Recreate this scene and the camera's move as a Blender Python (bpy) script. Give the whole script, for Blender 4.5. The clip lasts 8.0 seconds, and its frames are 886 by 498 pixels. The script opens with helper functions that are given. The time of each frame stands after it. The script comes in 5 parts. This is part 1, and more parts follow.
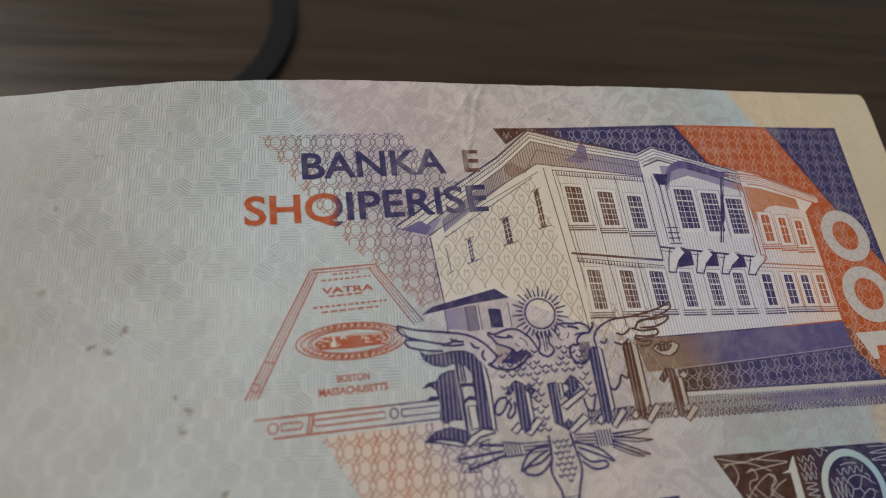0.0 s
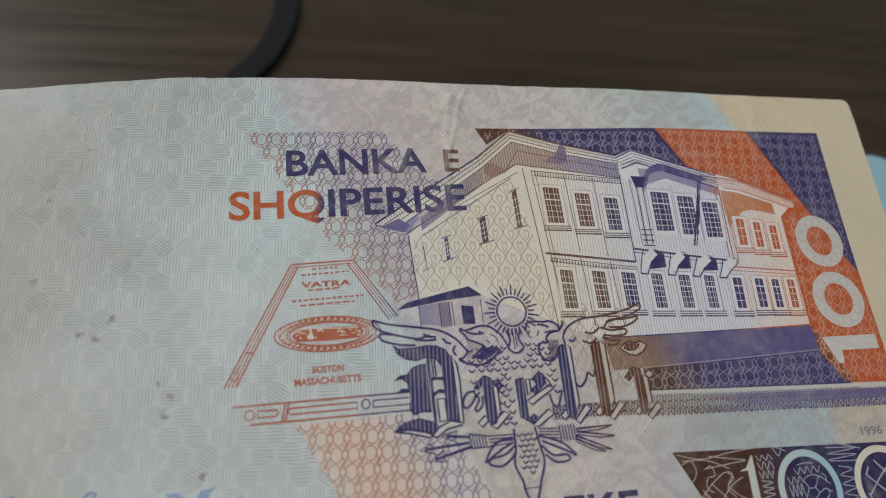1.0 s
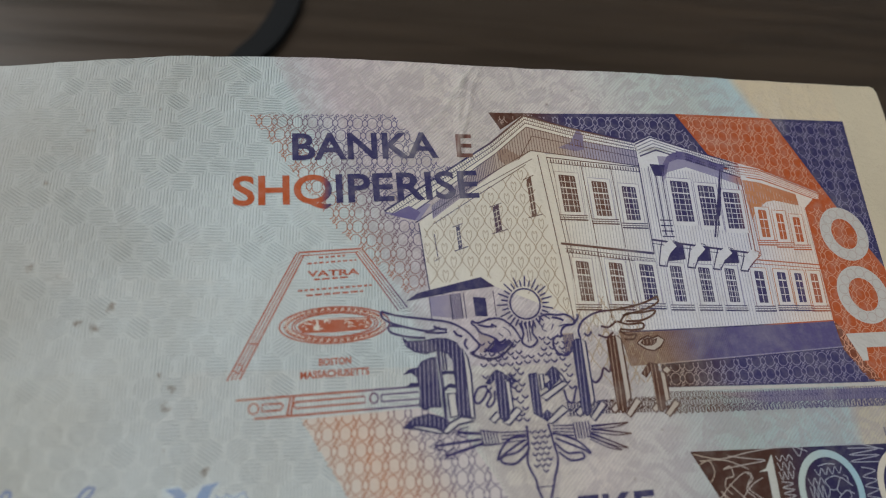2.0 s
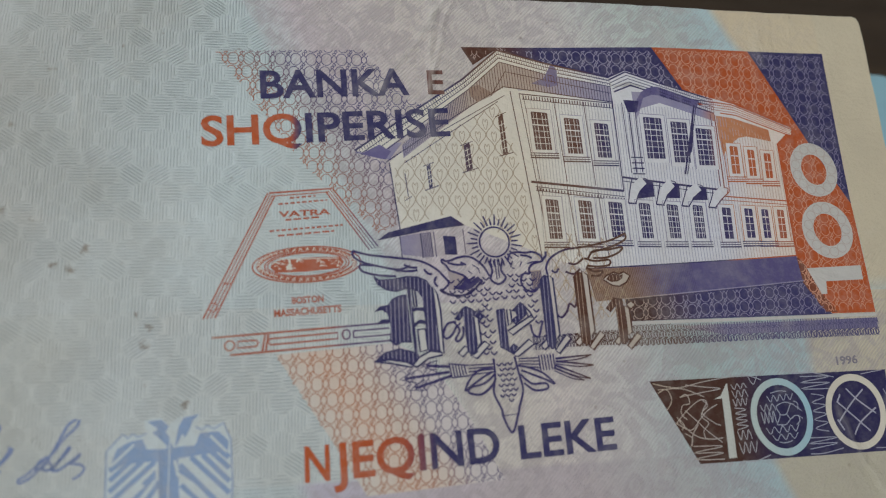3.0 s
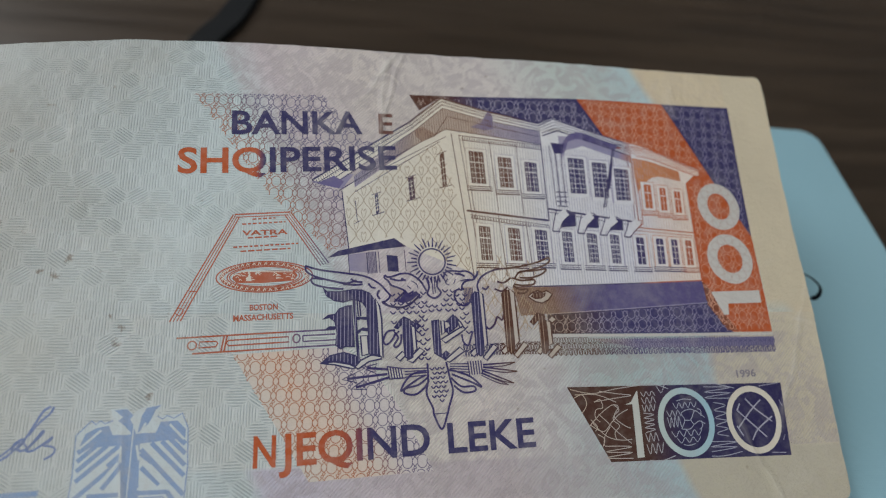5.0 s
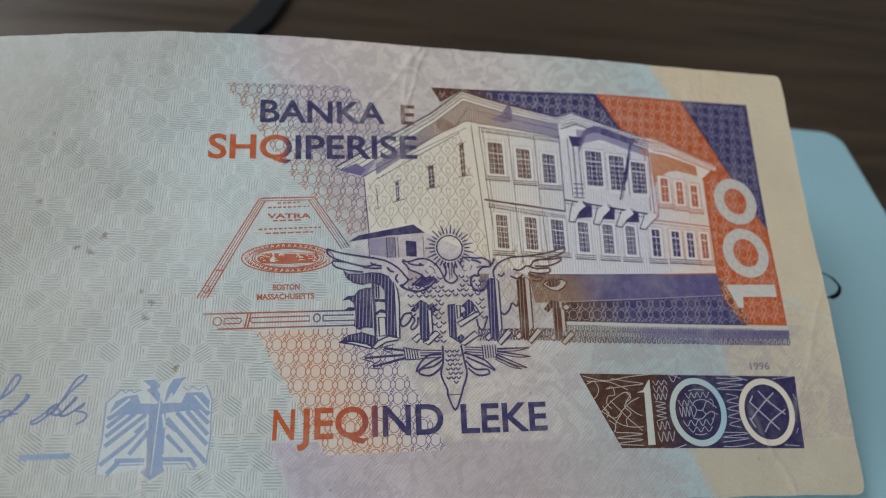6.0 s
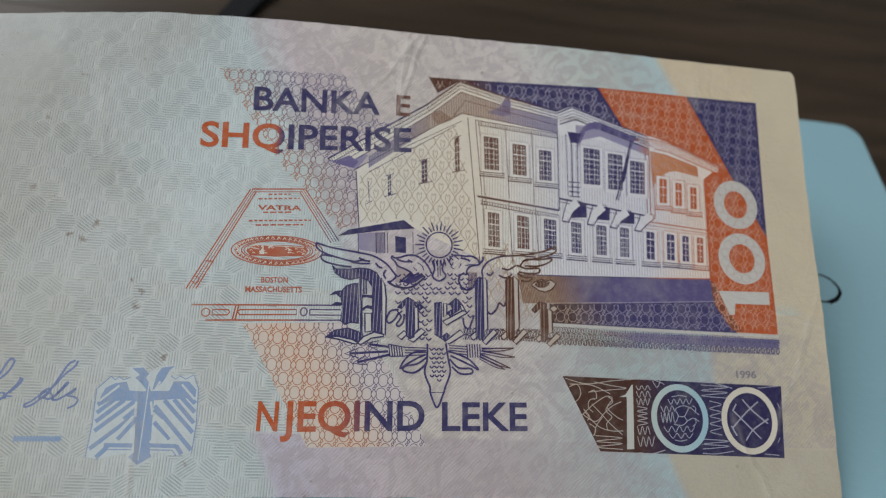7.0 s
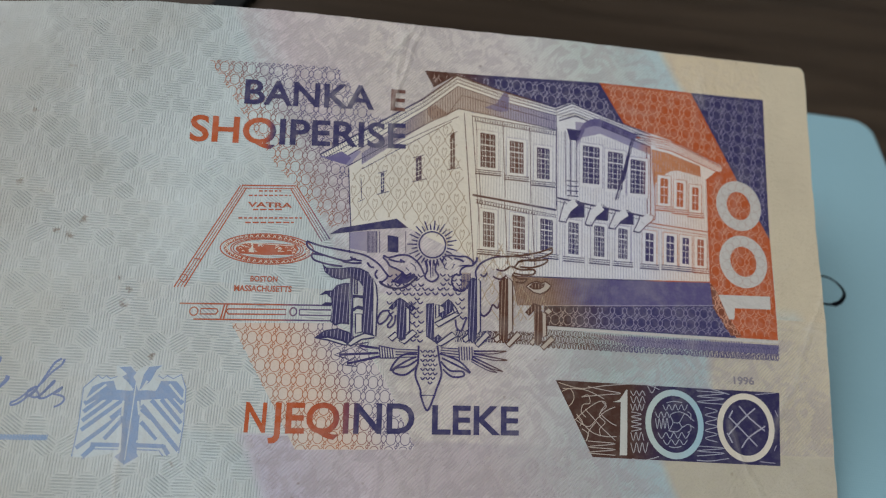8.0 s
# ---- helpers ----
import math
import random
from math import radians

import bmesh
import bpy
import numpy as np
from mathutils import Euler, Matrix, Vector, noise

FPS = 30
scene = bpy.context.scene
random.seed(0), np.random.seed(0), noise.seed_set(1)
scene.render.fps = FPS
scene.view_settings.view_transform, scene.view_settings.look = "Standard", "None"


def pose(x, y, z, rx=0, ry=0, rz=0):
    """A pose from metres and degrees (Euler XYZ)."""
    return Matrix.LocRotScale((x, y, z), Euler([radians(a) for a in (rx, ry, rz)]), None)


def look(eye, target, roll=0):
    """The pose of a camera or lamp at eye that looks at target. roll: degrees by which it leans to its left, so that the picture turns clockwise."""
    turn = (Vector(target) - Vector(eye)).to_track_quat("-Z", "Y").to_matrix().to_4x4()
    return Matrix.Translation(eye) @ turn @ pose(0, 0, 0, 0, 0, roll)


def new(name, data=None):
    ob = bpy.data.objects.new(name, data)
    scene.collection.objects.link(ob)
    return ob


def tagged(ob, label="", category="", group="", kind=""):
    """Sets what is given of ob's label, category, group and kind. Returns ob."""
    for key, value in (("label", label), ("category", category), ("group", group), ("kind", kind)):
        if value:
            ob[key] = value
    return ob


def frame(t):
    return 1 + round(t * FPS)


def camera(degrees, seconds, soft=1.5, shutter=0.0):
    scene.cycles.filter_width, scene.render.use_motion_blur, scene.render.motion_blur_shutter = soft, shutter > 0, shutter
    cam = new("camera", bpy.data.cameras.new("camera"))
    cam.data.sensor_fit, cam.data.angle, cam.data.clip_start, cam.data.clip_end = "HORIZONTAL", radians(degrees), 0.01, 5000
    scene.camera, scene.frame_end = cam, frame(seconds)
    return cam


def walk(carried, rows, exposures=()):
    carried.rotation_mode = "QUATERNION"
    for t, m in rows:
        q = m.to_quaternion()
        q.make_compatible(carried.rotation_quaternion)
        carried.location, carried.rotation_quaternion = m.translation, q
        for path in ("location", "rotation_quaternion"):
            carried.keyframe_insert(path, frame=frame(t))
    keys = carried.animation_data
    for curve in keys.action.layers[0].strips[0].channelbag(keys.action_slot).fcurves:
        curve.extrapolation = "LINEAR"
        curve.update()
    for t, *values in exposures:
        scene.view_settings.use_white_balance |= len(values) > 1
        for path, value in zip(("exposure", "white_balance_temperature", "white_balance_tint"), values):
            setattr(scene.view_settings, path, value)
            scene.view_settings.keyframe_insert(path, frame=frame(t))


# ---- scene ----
# ---- camera: rows in centimetres on the banknote's own axes (x along it, y up it, z out of its face) ----
cam = camera(71.8, 8.0, soft=1.15)
PATH = [
    (0, (-7.199, -0.221, 6.532), (-6.849, 0.545, 4.718), 21.5),
    (0.5, (-6.924, -0.113, 6.825), (-6.612, 0.577, 4.974), 22.8),
    (1, (-6.83, -0.171, 6.893), (-6.517, 0.544, 5.052), 22.0),
    (2.3, (-6.904, 0.004, 6.569), (-6.6, 0.615, 4.689), 25.6),
    (2.5, (-6.837, 0.105, 6.519), (-6.531, 0.589, 4.603), 31.5),
    (2.7, (-6.811, 0.494, 6.611), (-6.475, 0.908, 4.683), 37.8),
    (3, (-6.635, 0.075, 6.816), (-6.312, 0.514, 4.891), 34.4),
    (3.1, (-6.841, 0.125, 6.761), (-6.457, 0.454, 4.826), 46.6),
    (3.2, (-6.93, -0.325, 6.778), (-6.519, 0.026, 4.852), 46.4),
    (3.3, (-7.016, -0.439, 6.915), (-6.601, -0.084, 4.991), 46.6),
    (3.5, (-6.963, -0.548, 7.091), (-6.589, -0.166, 5.164), 42.3),
    (3.7, (-6.976, -0.513, 7.279), (-6.598, -0.148, 5.349), 44.3),
    (4, (-6.773, -0.962, 7.419), (-6.416, -0.507, 5.505), 37.5),
    (4.2, (-6.576, -1.011, 7.64), (-6.22, -0.54, 5.729), 36.2),
    (4.5, (-6.266, -0.92, 7.853), (-5.937, -0.381, 5.955), 30.9),
    (4.7, (-6.152, -0.532, 7.739), (-5.798, 0.058, 5.861), 30.1),
    (5.8, (-6.273, -0.961, 7.885), (-5.963, -0.342, 6.009), 27.3),
    (6, (-6.131, -0.953, 7.898), (-5.854, -0.325, 6.019), 24.7),
    (6.5, (-6.061, -0.861, 7.889), (-5.804, -0.268, 5.997), 25.4),
    (7, (-5.775, -0.4, 8.082), (-5.548, 0.089, 6.156), 27.9),
    (7.5, (-5.599, -0.078, 8.038), (-5.385, 0.349, 6.096), 30.2),
    (8, (-5.584, -0.093, 8.0), (-5.377, 0.332, 6.057), 29.7),
]
LEAN_BACK = 19.29          # degrees by which the note is lifted off the book, lower edge resting on the cover
COVER_TOP = 0.0180         # height of the book's cover above the table top
TABLE_TOP = 0.74           # height of the table top above the floor
NOTE = pose(0, 0, TABLE_TOP + COVER_TOP, LEAN_BACK) @ pose(0, 0.0160, 0.0014)


def on_note(p):
    return [0.01 * c for c in p]


walk(cam, [(t, NOTE @ look(on_note(eye), on_note(target), roll)) for t, eye, target, roll in PATH],
     exposures=[(0.0, -0.10, 7000, 15), (0.6, -0.05, 6680, 11), (1.2, 0.03, 6620, 10), (2.5, -0.07, 6480, 9), (3.5, -0.04, 6430, 8), (4.5, -0.02, 6460, 9), (6.0, 0.03, 6450, 9), (8.0, 0.03, 6490, 10)])
cam.data.dof.use_dof = True
cam.data.dof.focus_distance = 0.0778
cam.data.dof.aperture_fstop = 15.0

# ---- light: two added lamps just inside unseen openings, south and west, of a plain room ----
world = bpy.data.worlds.new("world")
scene.world = world
world.use_nodes = True
wt = world.node_tree
sky = wt.nodes.new("ShaderNodeTexSky")
sky.sky_type, sky.sun_disc = "NISHITA", False
sky.sun_elevation, sky.sun_rotation = radians(35), radians(150)
wt.links.new(sky.outputs[0], wt.nodes["Background"].inputs[0])
wt.nodes["Background"].inputs[1].default_value = 0.1


def area(name, eye, target, sx, sy, watts, colour):
    lamp = new(name, bpy.data.lights.new(name, "AREA"))
    lamp.data.shape, lamp.data.size, lamp.data.size_y = "RECTANGLE", sx, sy
    lamp.data.energy, lamp.data.color = watts, colour
    lamp.matrix_world = look(eye, target)


area("window_light", (0.35, -1.94, 1.95), (-0.05, 0.05, 0.75), 1.6, 0.85, 18, (1.0, 0.992, 0.98))
area("side_window_light", (-0.49, 0.34, 1.22), (-0.05, 0.02, 0.77), 0.40, 0.40, 2.6, (1.0, 0.992, 0.98))


# ---- materials ----
class Nodes:
    """A node material with short calls for its nodes."""

    def __init__(self, name, rough=0.6, specular=0.3):
        self.mat = bpy.data.materials.new(name)
        self.mat.use_nodes = True
        self.tree = self.mat.node_tree
        self.bsdf = self.tree.nodes["Principled BSDF"]
        self.bsdf.inputs["Roughness"].default_value = rough
        self.bsdf.inputs["Specular IOR Level"].default_value = specular
        self.coords = self.tree.nodes.new("ShaderNodeTexCoord").outputs["Object"]

    def put(self, socket, value):
        if hasattr(value, "is_linked"):
            self.tree.links.new(value, socket)
        elif isinstance(value, tuple) and len(value) == 3 and socket.type == "RGBA":
            socket.default_value = (*value, 1)
        else:
            socket.default_value = value

    def math(self, op, a, b=0.0, c=0.0, clamp=False):
        n = self.tree.nodes.new("ShaderNodeMath")
        n.operation, n.use_clamp = op, clamp
        for s, v in zip(n.inputs, (a, b, c)):
            self.put(s, v)
        return n.outputs[0]

    def xyz(self, v=None):
        n = self.tree.nodes.new("ShaderNodeSeparateXYZ")
        self.put(n.inputs[0], v or self.coords)
        return n.outputs

    def vec(self, x, y, z=0.0):
        n = self.tree.nodes.new("ShaderNodeCombineXYZ")
        for s, v in zip(n.inputs, (x, y, z)):
            self.put(s, v)
        return n.outputs[0]

    def noise(self, scale, detail=4.0, rough=0.55, v=None, distort=0.0):
        n = self.tree.nodes.new("ShaderNodeTexNoise")
        self.put(n.inputs["Vector"], v or self.coords)
        n.inputs["Scale"].default_value, n.inputs["Detail"].default_value = scale, detail
        n.inputs["Roughness"].default_value, n.inputs["Distortion"].default_value = rough, distort
        return n.outputs[0]

    def white(self, v):
        n = self.tree.nodes.new("ShaderNodeTexWhiteNoise")
        self.put(n.inputs["Vector"], v)
        return n.outputs["Value"]

    def span(self, v, a, b, lo=0.0, hi=1.0):
        n = self.tree.nodes.new("ShaderNodeMapRange")
        for s, x in zip(n.inputs, (v, a, b, lo, hi)):
            self.put(s, x)
        return n.outputs[0]

    def mix(self, f, a, b, blend="MIX"):
        n = self.tree.nodes.new("ShaderNodeMix")
        n.data_type, n.blend_type = "RGBA", blend
        self.put(n.inputs[0], f), self.put(n.inputs[6], a), self.put(n.inputs[7], b)
        return n.outputs[2]

    def ramp(self, f, stops):
        n = self.tree.nodes.new("ShaderNodeValToRGB")
        self.put(n.inputs[0], f)
        el = n.color_ramp.elements
        while len(el) < len(stops):
            el.new(0.5)
        for e, (p, c) in zip(el, stops):
            e.position, e.color = p, (*c, 1)
        return n.outputs[0]

    def bump(self, height, distance, strength=1.0, normal=None):
        n = self.tree.nodes.new("ShaderNodeBump")
        n.inputs["Strength"].default_value, n.inputs["Distance"].default_value = strength, distance
        self.put(n.inputs["Height"], height)
        if normal:
            self.put(n.inputs["Normal"], normal)
        return n.outputs[0]

    def done(self, colour, normal=None, rough=None):
        self.put(self.bsdf.inputs["Base Color"], colour)
        if normal:
            self.put(self.bsdf.inputs["Normal"], normal)
        if rough:
            self.put(self.bsdf.inputs["Roughness"], rough)
        return self.mat


def creases(n):
    """Fold lines and fine crumple of worn paper, shared by the sheet and the inks on it."""
    x, y, z = n.xyz()
    wob = n.math("MULTIPLY_ADD", n.noise(120, 4), 0.0026, -0.0013)
    total = n.math("ADD", n.math("MULTIPLY", n.noise(70, 5, 0.6, None, 0.8), 1.1), n.math("MULTIPLY", n.noise(320, 5, 0.65, None, 0.5), 0.38))
    for px, py, dx, dy, width, depth in (
        (-0.0550, 0.0427, -0.019, -1.000, 0.5, 0.9), (0.0026, 0.0031, -0.389, -0.921, 0.45, 0.8), (0.0030, 0.0097, 0.970, -0.245, 0.30, 0.35),
        (-0.0952, 0.0319, 0.212, -0.977, 0.6, 0.5), (-0.0870, 0.0352, 0.860, -0.510, 0.35, 0.35), (-0.0930, 0.0201, 0.997, -0.074, 0.35, 0.25),
        (-0.0548, 0.0462, 0.560, 0.830, 0.45, 1.1), (-0.0535, 0.0440, 0.300, 0.950, 0.35, 0.7),
        (-0.0046, -0.0114, 0.385, -0.923, 0.4, 0.5), (-0.0844, -0.0135, -0.070, 0.998, 0.35, 0.7),
    ):
        # distance to the line and a fade at its ends
        across = n.math("ADD", n.math("MULTIPLY", n.math("SUBTRACT", x, px), -dy), n.math("MULTIPLY", n.math("SUBTRACT", y, py), dx))
        across = n.math("ABSOLUTE", n.math("ADD", across, wob))
        along = n.math("ADD", n.math("MULTIPLY", n.math("SUBTRACT", x, px), dx), n.math("MULTIPLY", n.math("SUBTRACT", y, py), dy))
        along = n.math("ABSOLUTE", along)
        fade = n.span(along, 0.004, 0.016, 1.0, 0.0)
        total = n.math("ADD", total, n.math("MULTIPLY", n.math("MULTIPLY", n.span(across, 0.0, 0.0017 * width, 1.0, 0.0), fade), 0.42 * depth))
    return total


def make_paper():
    n = Nodes("banknote_paper", 0.62, 0.25)
    x, y, z = n.xyz()
    wobble = n.math("MULTIPLY_ADD", n.noise(140, 2), 0.0012, -0.0006)
    # broad rainbow tints, in slanting fields: blue-grey, mauve, pale blue, cream
    slant = n.math("ADD", n.math("MULTIPLY_ADD", y, 0.5, x), wobble)
    upper = n.ramp(n.span(slant, -0.125, 0.035), [
        (0.0, (0.64, 0.65, 0.58)), (0.22, (0.67, 0.73, 0.73)), (0.44, (0.64, 0.74, 0.75)), (0.475, (0.70, 0.63, 0.65)),
        (0.56, (0.76, 0.70, 0.65)), (0.68, (0.73, 0.69, 0.65)), (0.75, (0.61, 0.70, 0.66)), (0.832, (0.52, 0.68, 0.70)), (0.842, (0.71, 0.61, 0.43)), (1.0, (0.71, 0.62, 0.44))])
    lean = n.math("ADD", n.math("MULTIPLY_ADD", y, 0.48, x), wobble)
    # here and in the middle ramp, the right-hand tints hold some shade too
    lower = n.ramp(n.span(lean, -0.125, 0.035), [
        (0.0, (0.66, 0.68, 0.62)), (0.2, (0.66, 0.73, 0.73)), (0.308, (0.64, 0.73, 0.74)), (0.318, (0.58, 0.56, 0.66)),
        (0.40, (0.64, 0.57, 0.60)), (0.50, (0.57, 0.51, 0.52)), (0.58, (0.50, 0.53, 0.52)), (0.640, (0.44, 0.58, 0.61)), (0.648, (0.54, 0.51, 0.40)), (1.0, (0.58, 0.53, 0.39))])
    colour = n.mix(n.span(y, -0.0085, -0.0080), lower, n.mix(n.span(y, 0.010, 0.0101), n.ramp(n.span(n.math("ADD", x, wobble), -0.125, 0.035), [
        (0.0, (0.65, 0.67, 0.60)), (0.22, (0.67, 0.73, 0.73)), (0.40, (0.68, 0.73, 0.71)), (0.46, (0.75, 0.71, 0.64)), (0.52, (0.73, 0.67, 0.62)),
        (0.57, (0.64, 0.63, 0.61)), (0.62, (0.48, 0.59, 0.58)), (0.716, (0.44, 0.59, 0.62)), (0.722, (0.62, 0.58, 0.46)), (0.80, (0.66, 0.60, 0.45)), (1.0, (0.68, 0.61, 0.45))]), upper))
    # fine basket weave of ruled lines on the blue-grey field: six-sided cells, each with its lines turned its own way
    across, up = n.math("MULTIPLY", x, 1 / 0.0027), n.math("MULTIPLY", y, 1 / 0.0042)
    ax, ay = n.math("ROUND", across), n.math("ROUND", up)
    bx, by = n.math("ADD", n.math("FLOOR", across), 0.5), n.math("ADD", n.math("FLOOR", up), 0.5)

    def gap(px, py):
        dx, dy = n.math("SUBTRACT", across, px), n.math("MULTIPLY", n.math("SUBTRACT", up, py), 1.5)
        return n.math("ADD", n.math("MULTIPLY", dx, dx), n.math("MULTIPLY", dy, dy))

    swap = n.math("LESS_THAN", gap(bx, by), gap(ax, ay))
    cx = n.math("MULTIPLY_ADD", swap, n.math("SUBTRACT", bx, ax), ax)
    cy = n.math("MULTIPLY_ADD", swap, n.math("SUBTRACT", by, ay), ay)
    pick = n.white(n.vec(cx, cy))
    turn = n.math("MULTIPLY", n.math("GREATER_THAN", pick, 0.44), math.pi / 2)
    turn = n.math("MULTIPLY_ADD", n.math("GREATER_THAN", pick, 0.78), -0.6, turn)
    turn = n.math("MULTIPLY_ADD", n.math("GREATER_THAN", pick, 0.90), 1.2, turn)
    c, s = n.math("COSINE", turn), n.math("SINE", turn)
    run = n.math("ADD", n.math("MULTIPLY", x, c), n.math("MULTIPLY", y, s))
    lines = n.math("SINE", n.math("MULTIPLY_ADD", run, 2 * math.pi / 0.00034, n.math("MULTIPLY", pick, 40.0)))
    inner = n.span(n.math("MINIMUM", gap(ax, ay), gap(bx, by)), 0.14, 0.22, 1.0, 0.35)
    inner = n.math("MULTIPLY", inner, n.span(n.math("GREATER_THAN", pick, 0.44), 0.0, 1.0, 0.74, 1.0))
    field = n.span(slant, -0.0545, -0.0535, 1.0, 0.0)
    below = n.span(y, -0.0085, -0.0080)
    field = n.math("MAXIMUM", n.math("MULTIPLY", field, below), n.math("MULTIPLY", n.span(lean, -0.0750, -0.0744, 1.0, 0.0), n.math("SUBTRACT", 1.0, below)))
    field = n.math("MULTIPLY", field, n.span(n.noise(35, 2), 0.36, 0.54, 0.40, 1.0))
    field = n.math("MULTIPLY", field, n.span(x, -0.116, -0.096, 0.45, 1.0))
    mask = n.math("MULTIPLY", n.math("MULTIPLY", n.span(lines, -0.1, 0.7), inner), field)
    colour = n.mix(n.math("MULTIPLY", mask, 0.62), colour, (0.36, 0.44, 0.48))
    # leafy cloud print and slanting hatch on the mauve field
    leaf = n.span(n.noise(330, 3, 0.6, None, 1.8), 0.44, 0.56)
    rest = n.span(n.math("ADD", slant, n.math("MULTIPLY", n.math("SUBTRACT", 1.0, below), 0.0205)), -0.0545, -0.0535)
    cream = n.math("ADD", slant, n.math("MULTIPLY", n.math("SUBTRACT", 1.0, below), 0.031))
    rest = n.math("MULTIPLY", rest, n.span(cream, 0.004, 0.0105, 1.0, 0.22))
    colour = n.mix(n.math("MULTIPLY", n.math("MULTIPLY", leaf, rest), 0.42), colour, (0.42, 0.37, 0.40))
    hatch = n.span(n.math("SINE", n.math("ADD", n.math("MULTIPLY", n.math("SUBTRACT", y, x), 2 * math.pi / 0.00050), n.math("MULTIPLY", leaf, 2.0))), -0.2, 0.6)
    colour = n.mix(n.math("MULTIPLY", n.math("MULTIPLY", hatch, rest), 0.27), colour, (0.44, 0.40, 0.45))
    # the end beyond the print is cream all the way
    colour = n.mix(n.math("MULTIPLY", n.span(x, -0.0002, 0.0002), n.span(y, 0.008, 0.012)), colour, (0.68, 0.605, 0.445))
    # handling dirt: broad grime and scattered brown specks
    grime = n.span(n.noise(48, 6, 0.65), 0.45, 0.75)
    colour = n.mix(n.math("MULTIPLY", grime, 0.30), colour, (0.40, 0.36, 0.28))
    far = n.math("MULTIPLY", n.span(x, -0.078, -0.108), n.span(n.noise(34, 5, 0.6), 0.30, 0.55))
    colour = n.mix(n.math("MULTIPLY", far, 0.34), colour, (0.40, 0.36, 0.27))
    # shade over the upper far corner, painted into the paper's colour
    corner_shade = n.math("MULTIPLY", n.math("MULTIPLY", n.span(n.math("MULTIPLY_ADD", y, -0.7, x), -0.100, -0.140), n.span(n.noise(45, 5, 0.6), 0.2, 0.5)), 0.5)
    colour = n.mix(corner_shade, colour, (0.33, 0.33, 0.31))
    speck = n.span(n.noise(620, 2, 0.4), 0.73, 0.80)
    colour = n.mix(n.math("MULTIPLY", speck, 0.5), colour, (0.22, 0.15, 0.09))
    for px, py, size in ((-0.0946, 0.0146, 0.8), (-0.0963, 0.0152, 0.6), (-0.0933, 0.0169, 0.7), (-0.0870, 0.0065, 0.8), (-0.0865, 0.0084, 0.7), (-0.0878, 0.0097, 0.5), (-0.0992, 0.0200, 0.6), (-0.0826, 0.0005, 0.7), (-0.1021, 0.0213, 0.8), (-0.0567, -0.0020, 0.7)):
        dx, dy = n.math("SUBTRACT", x, px), n.math("SUBTRACT", y, py)
        away = n.math("SQRT", n.math("ADD", n.math("MULTIPLY", dx, dx), n.math("MULTIPLY", dy, dy)))
        away = n.math("MULTIPLY_ADD", n.noise(1300, 4, 0.7), 0.0024, n.math("SUBTRACT", away, 0.0012))
        colour = n.mix(n.math("MULTIPLY", n.span(away, 0.0001 * size, 0.0007 * size, 1.0, 0.0), 0.6), colour, (0.17, 0.10, 0.05))
    relief = creases(n)
    worn = n.span(relief, 0.80, 1.25)
    colour = n.mix(n.math("MULTIPLY", worn, 0.45), colour, (0.74, 0.72, 0.66))
    fibre = n.noise(1600, 3)
    height = n.math("ADD", n.math("ADD", relief, n.math("MULTIPLY", fibre, 0.16)), n.math("ADD", n.math("MULTIPLY", mask, 0.18), n.math("MULTIPLY", n.math("MULTIPLY", hatch, rest), 0.10)))
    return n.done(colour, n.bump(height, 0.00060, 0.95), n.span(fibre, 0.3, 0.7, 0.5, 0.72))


def make_ink(name, stops, slant=0.0, lo=-110.0, hi=10.0, fade=0.18):
    """Printing ink whose colour runs along the note: stops are (millimetres, colour)."""
    n = Nodes(name, 0.55, 0.25)
    x, y, z = n.xyz()
    run = n.span(n.math("MULTIPLY_ADD", y, slant, x), lo / 1000, hi / 1000)
    colour = n.ramp(run, [((p - lo) / (hi - lo), c) for p, c in stops])
    rub = n.span(n.noise(700, 4, 0.7), 0.45, 0.75)
    colour = n.mix(n.math("MULTIPLY", rub, fade), colour, (0.55, 0.52, 0.48))
    relief = creases(n)
    colour = n.mix(n.math("MULTIPLY", n.span(relief, 0.80, 1.25), 0.45), colour, (0.6, 0.57, 0.52))
    height = n.math("ADD", relief, n.math("MULTIPLY", n.noise(1500, 2), 0.12))
    return n.done(colour, n.bump(height, 0.00060, 0.95))


BLUE, BROWN, ORANGE = (0.044, 0.041, 0.128), (0.105, 0.043, 0.028), (0.50, 0.105, 0.030)
PALE = (0.60, 0.585, 0.55)


def make_cover():
    n = Nodes("book_cover_blue", 0.42, 0.4)
    broad, fine = n.noise(14, 4), n.noise(900, 3)
    colour = n.mix(n.span(broad, 0.3, 0.7), (0.325, 0.56, 0.65), (0.365, 0.61, 0.70))
    x, y, z = n.xyz()
    dots = n.math("MULTIPLY", n.math("SINE", n.math("MULTIPLY", n.math("ADD", x, y), 9000.0)), n.math("SINE", n.math("MULTIPLY", n.math("SUBTRACT", x, y), 9000.0)))
    colour = n.mix(n.math("MULTIPLY", n.span(dots, 0.0, 0.6), 0.10), colour, (0.16, 0.33, 0.42))
    scuff = n.span(n.noise(60, 7, 0.7), 0.60, 0.75)
    colour = n.mix(n.math("MULTIPLY", scuff, 0.25), colour, (0.40, 0.52, 0.56))
    return n.done(colour, n.bump(fine, 0.0002, 0.25), n.span(broad, 0.3, 0.7, 0.36, 0.52))


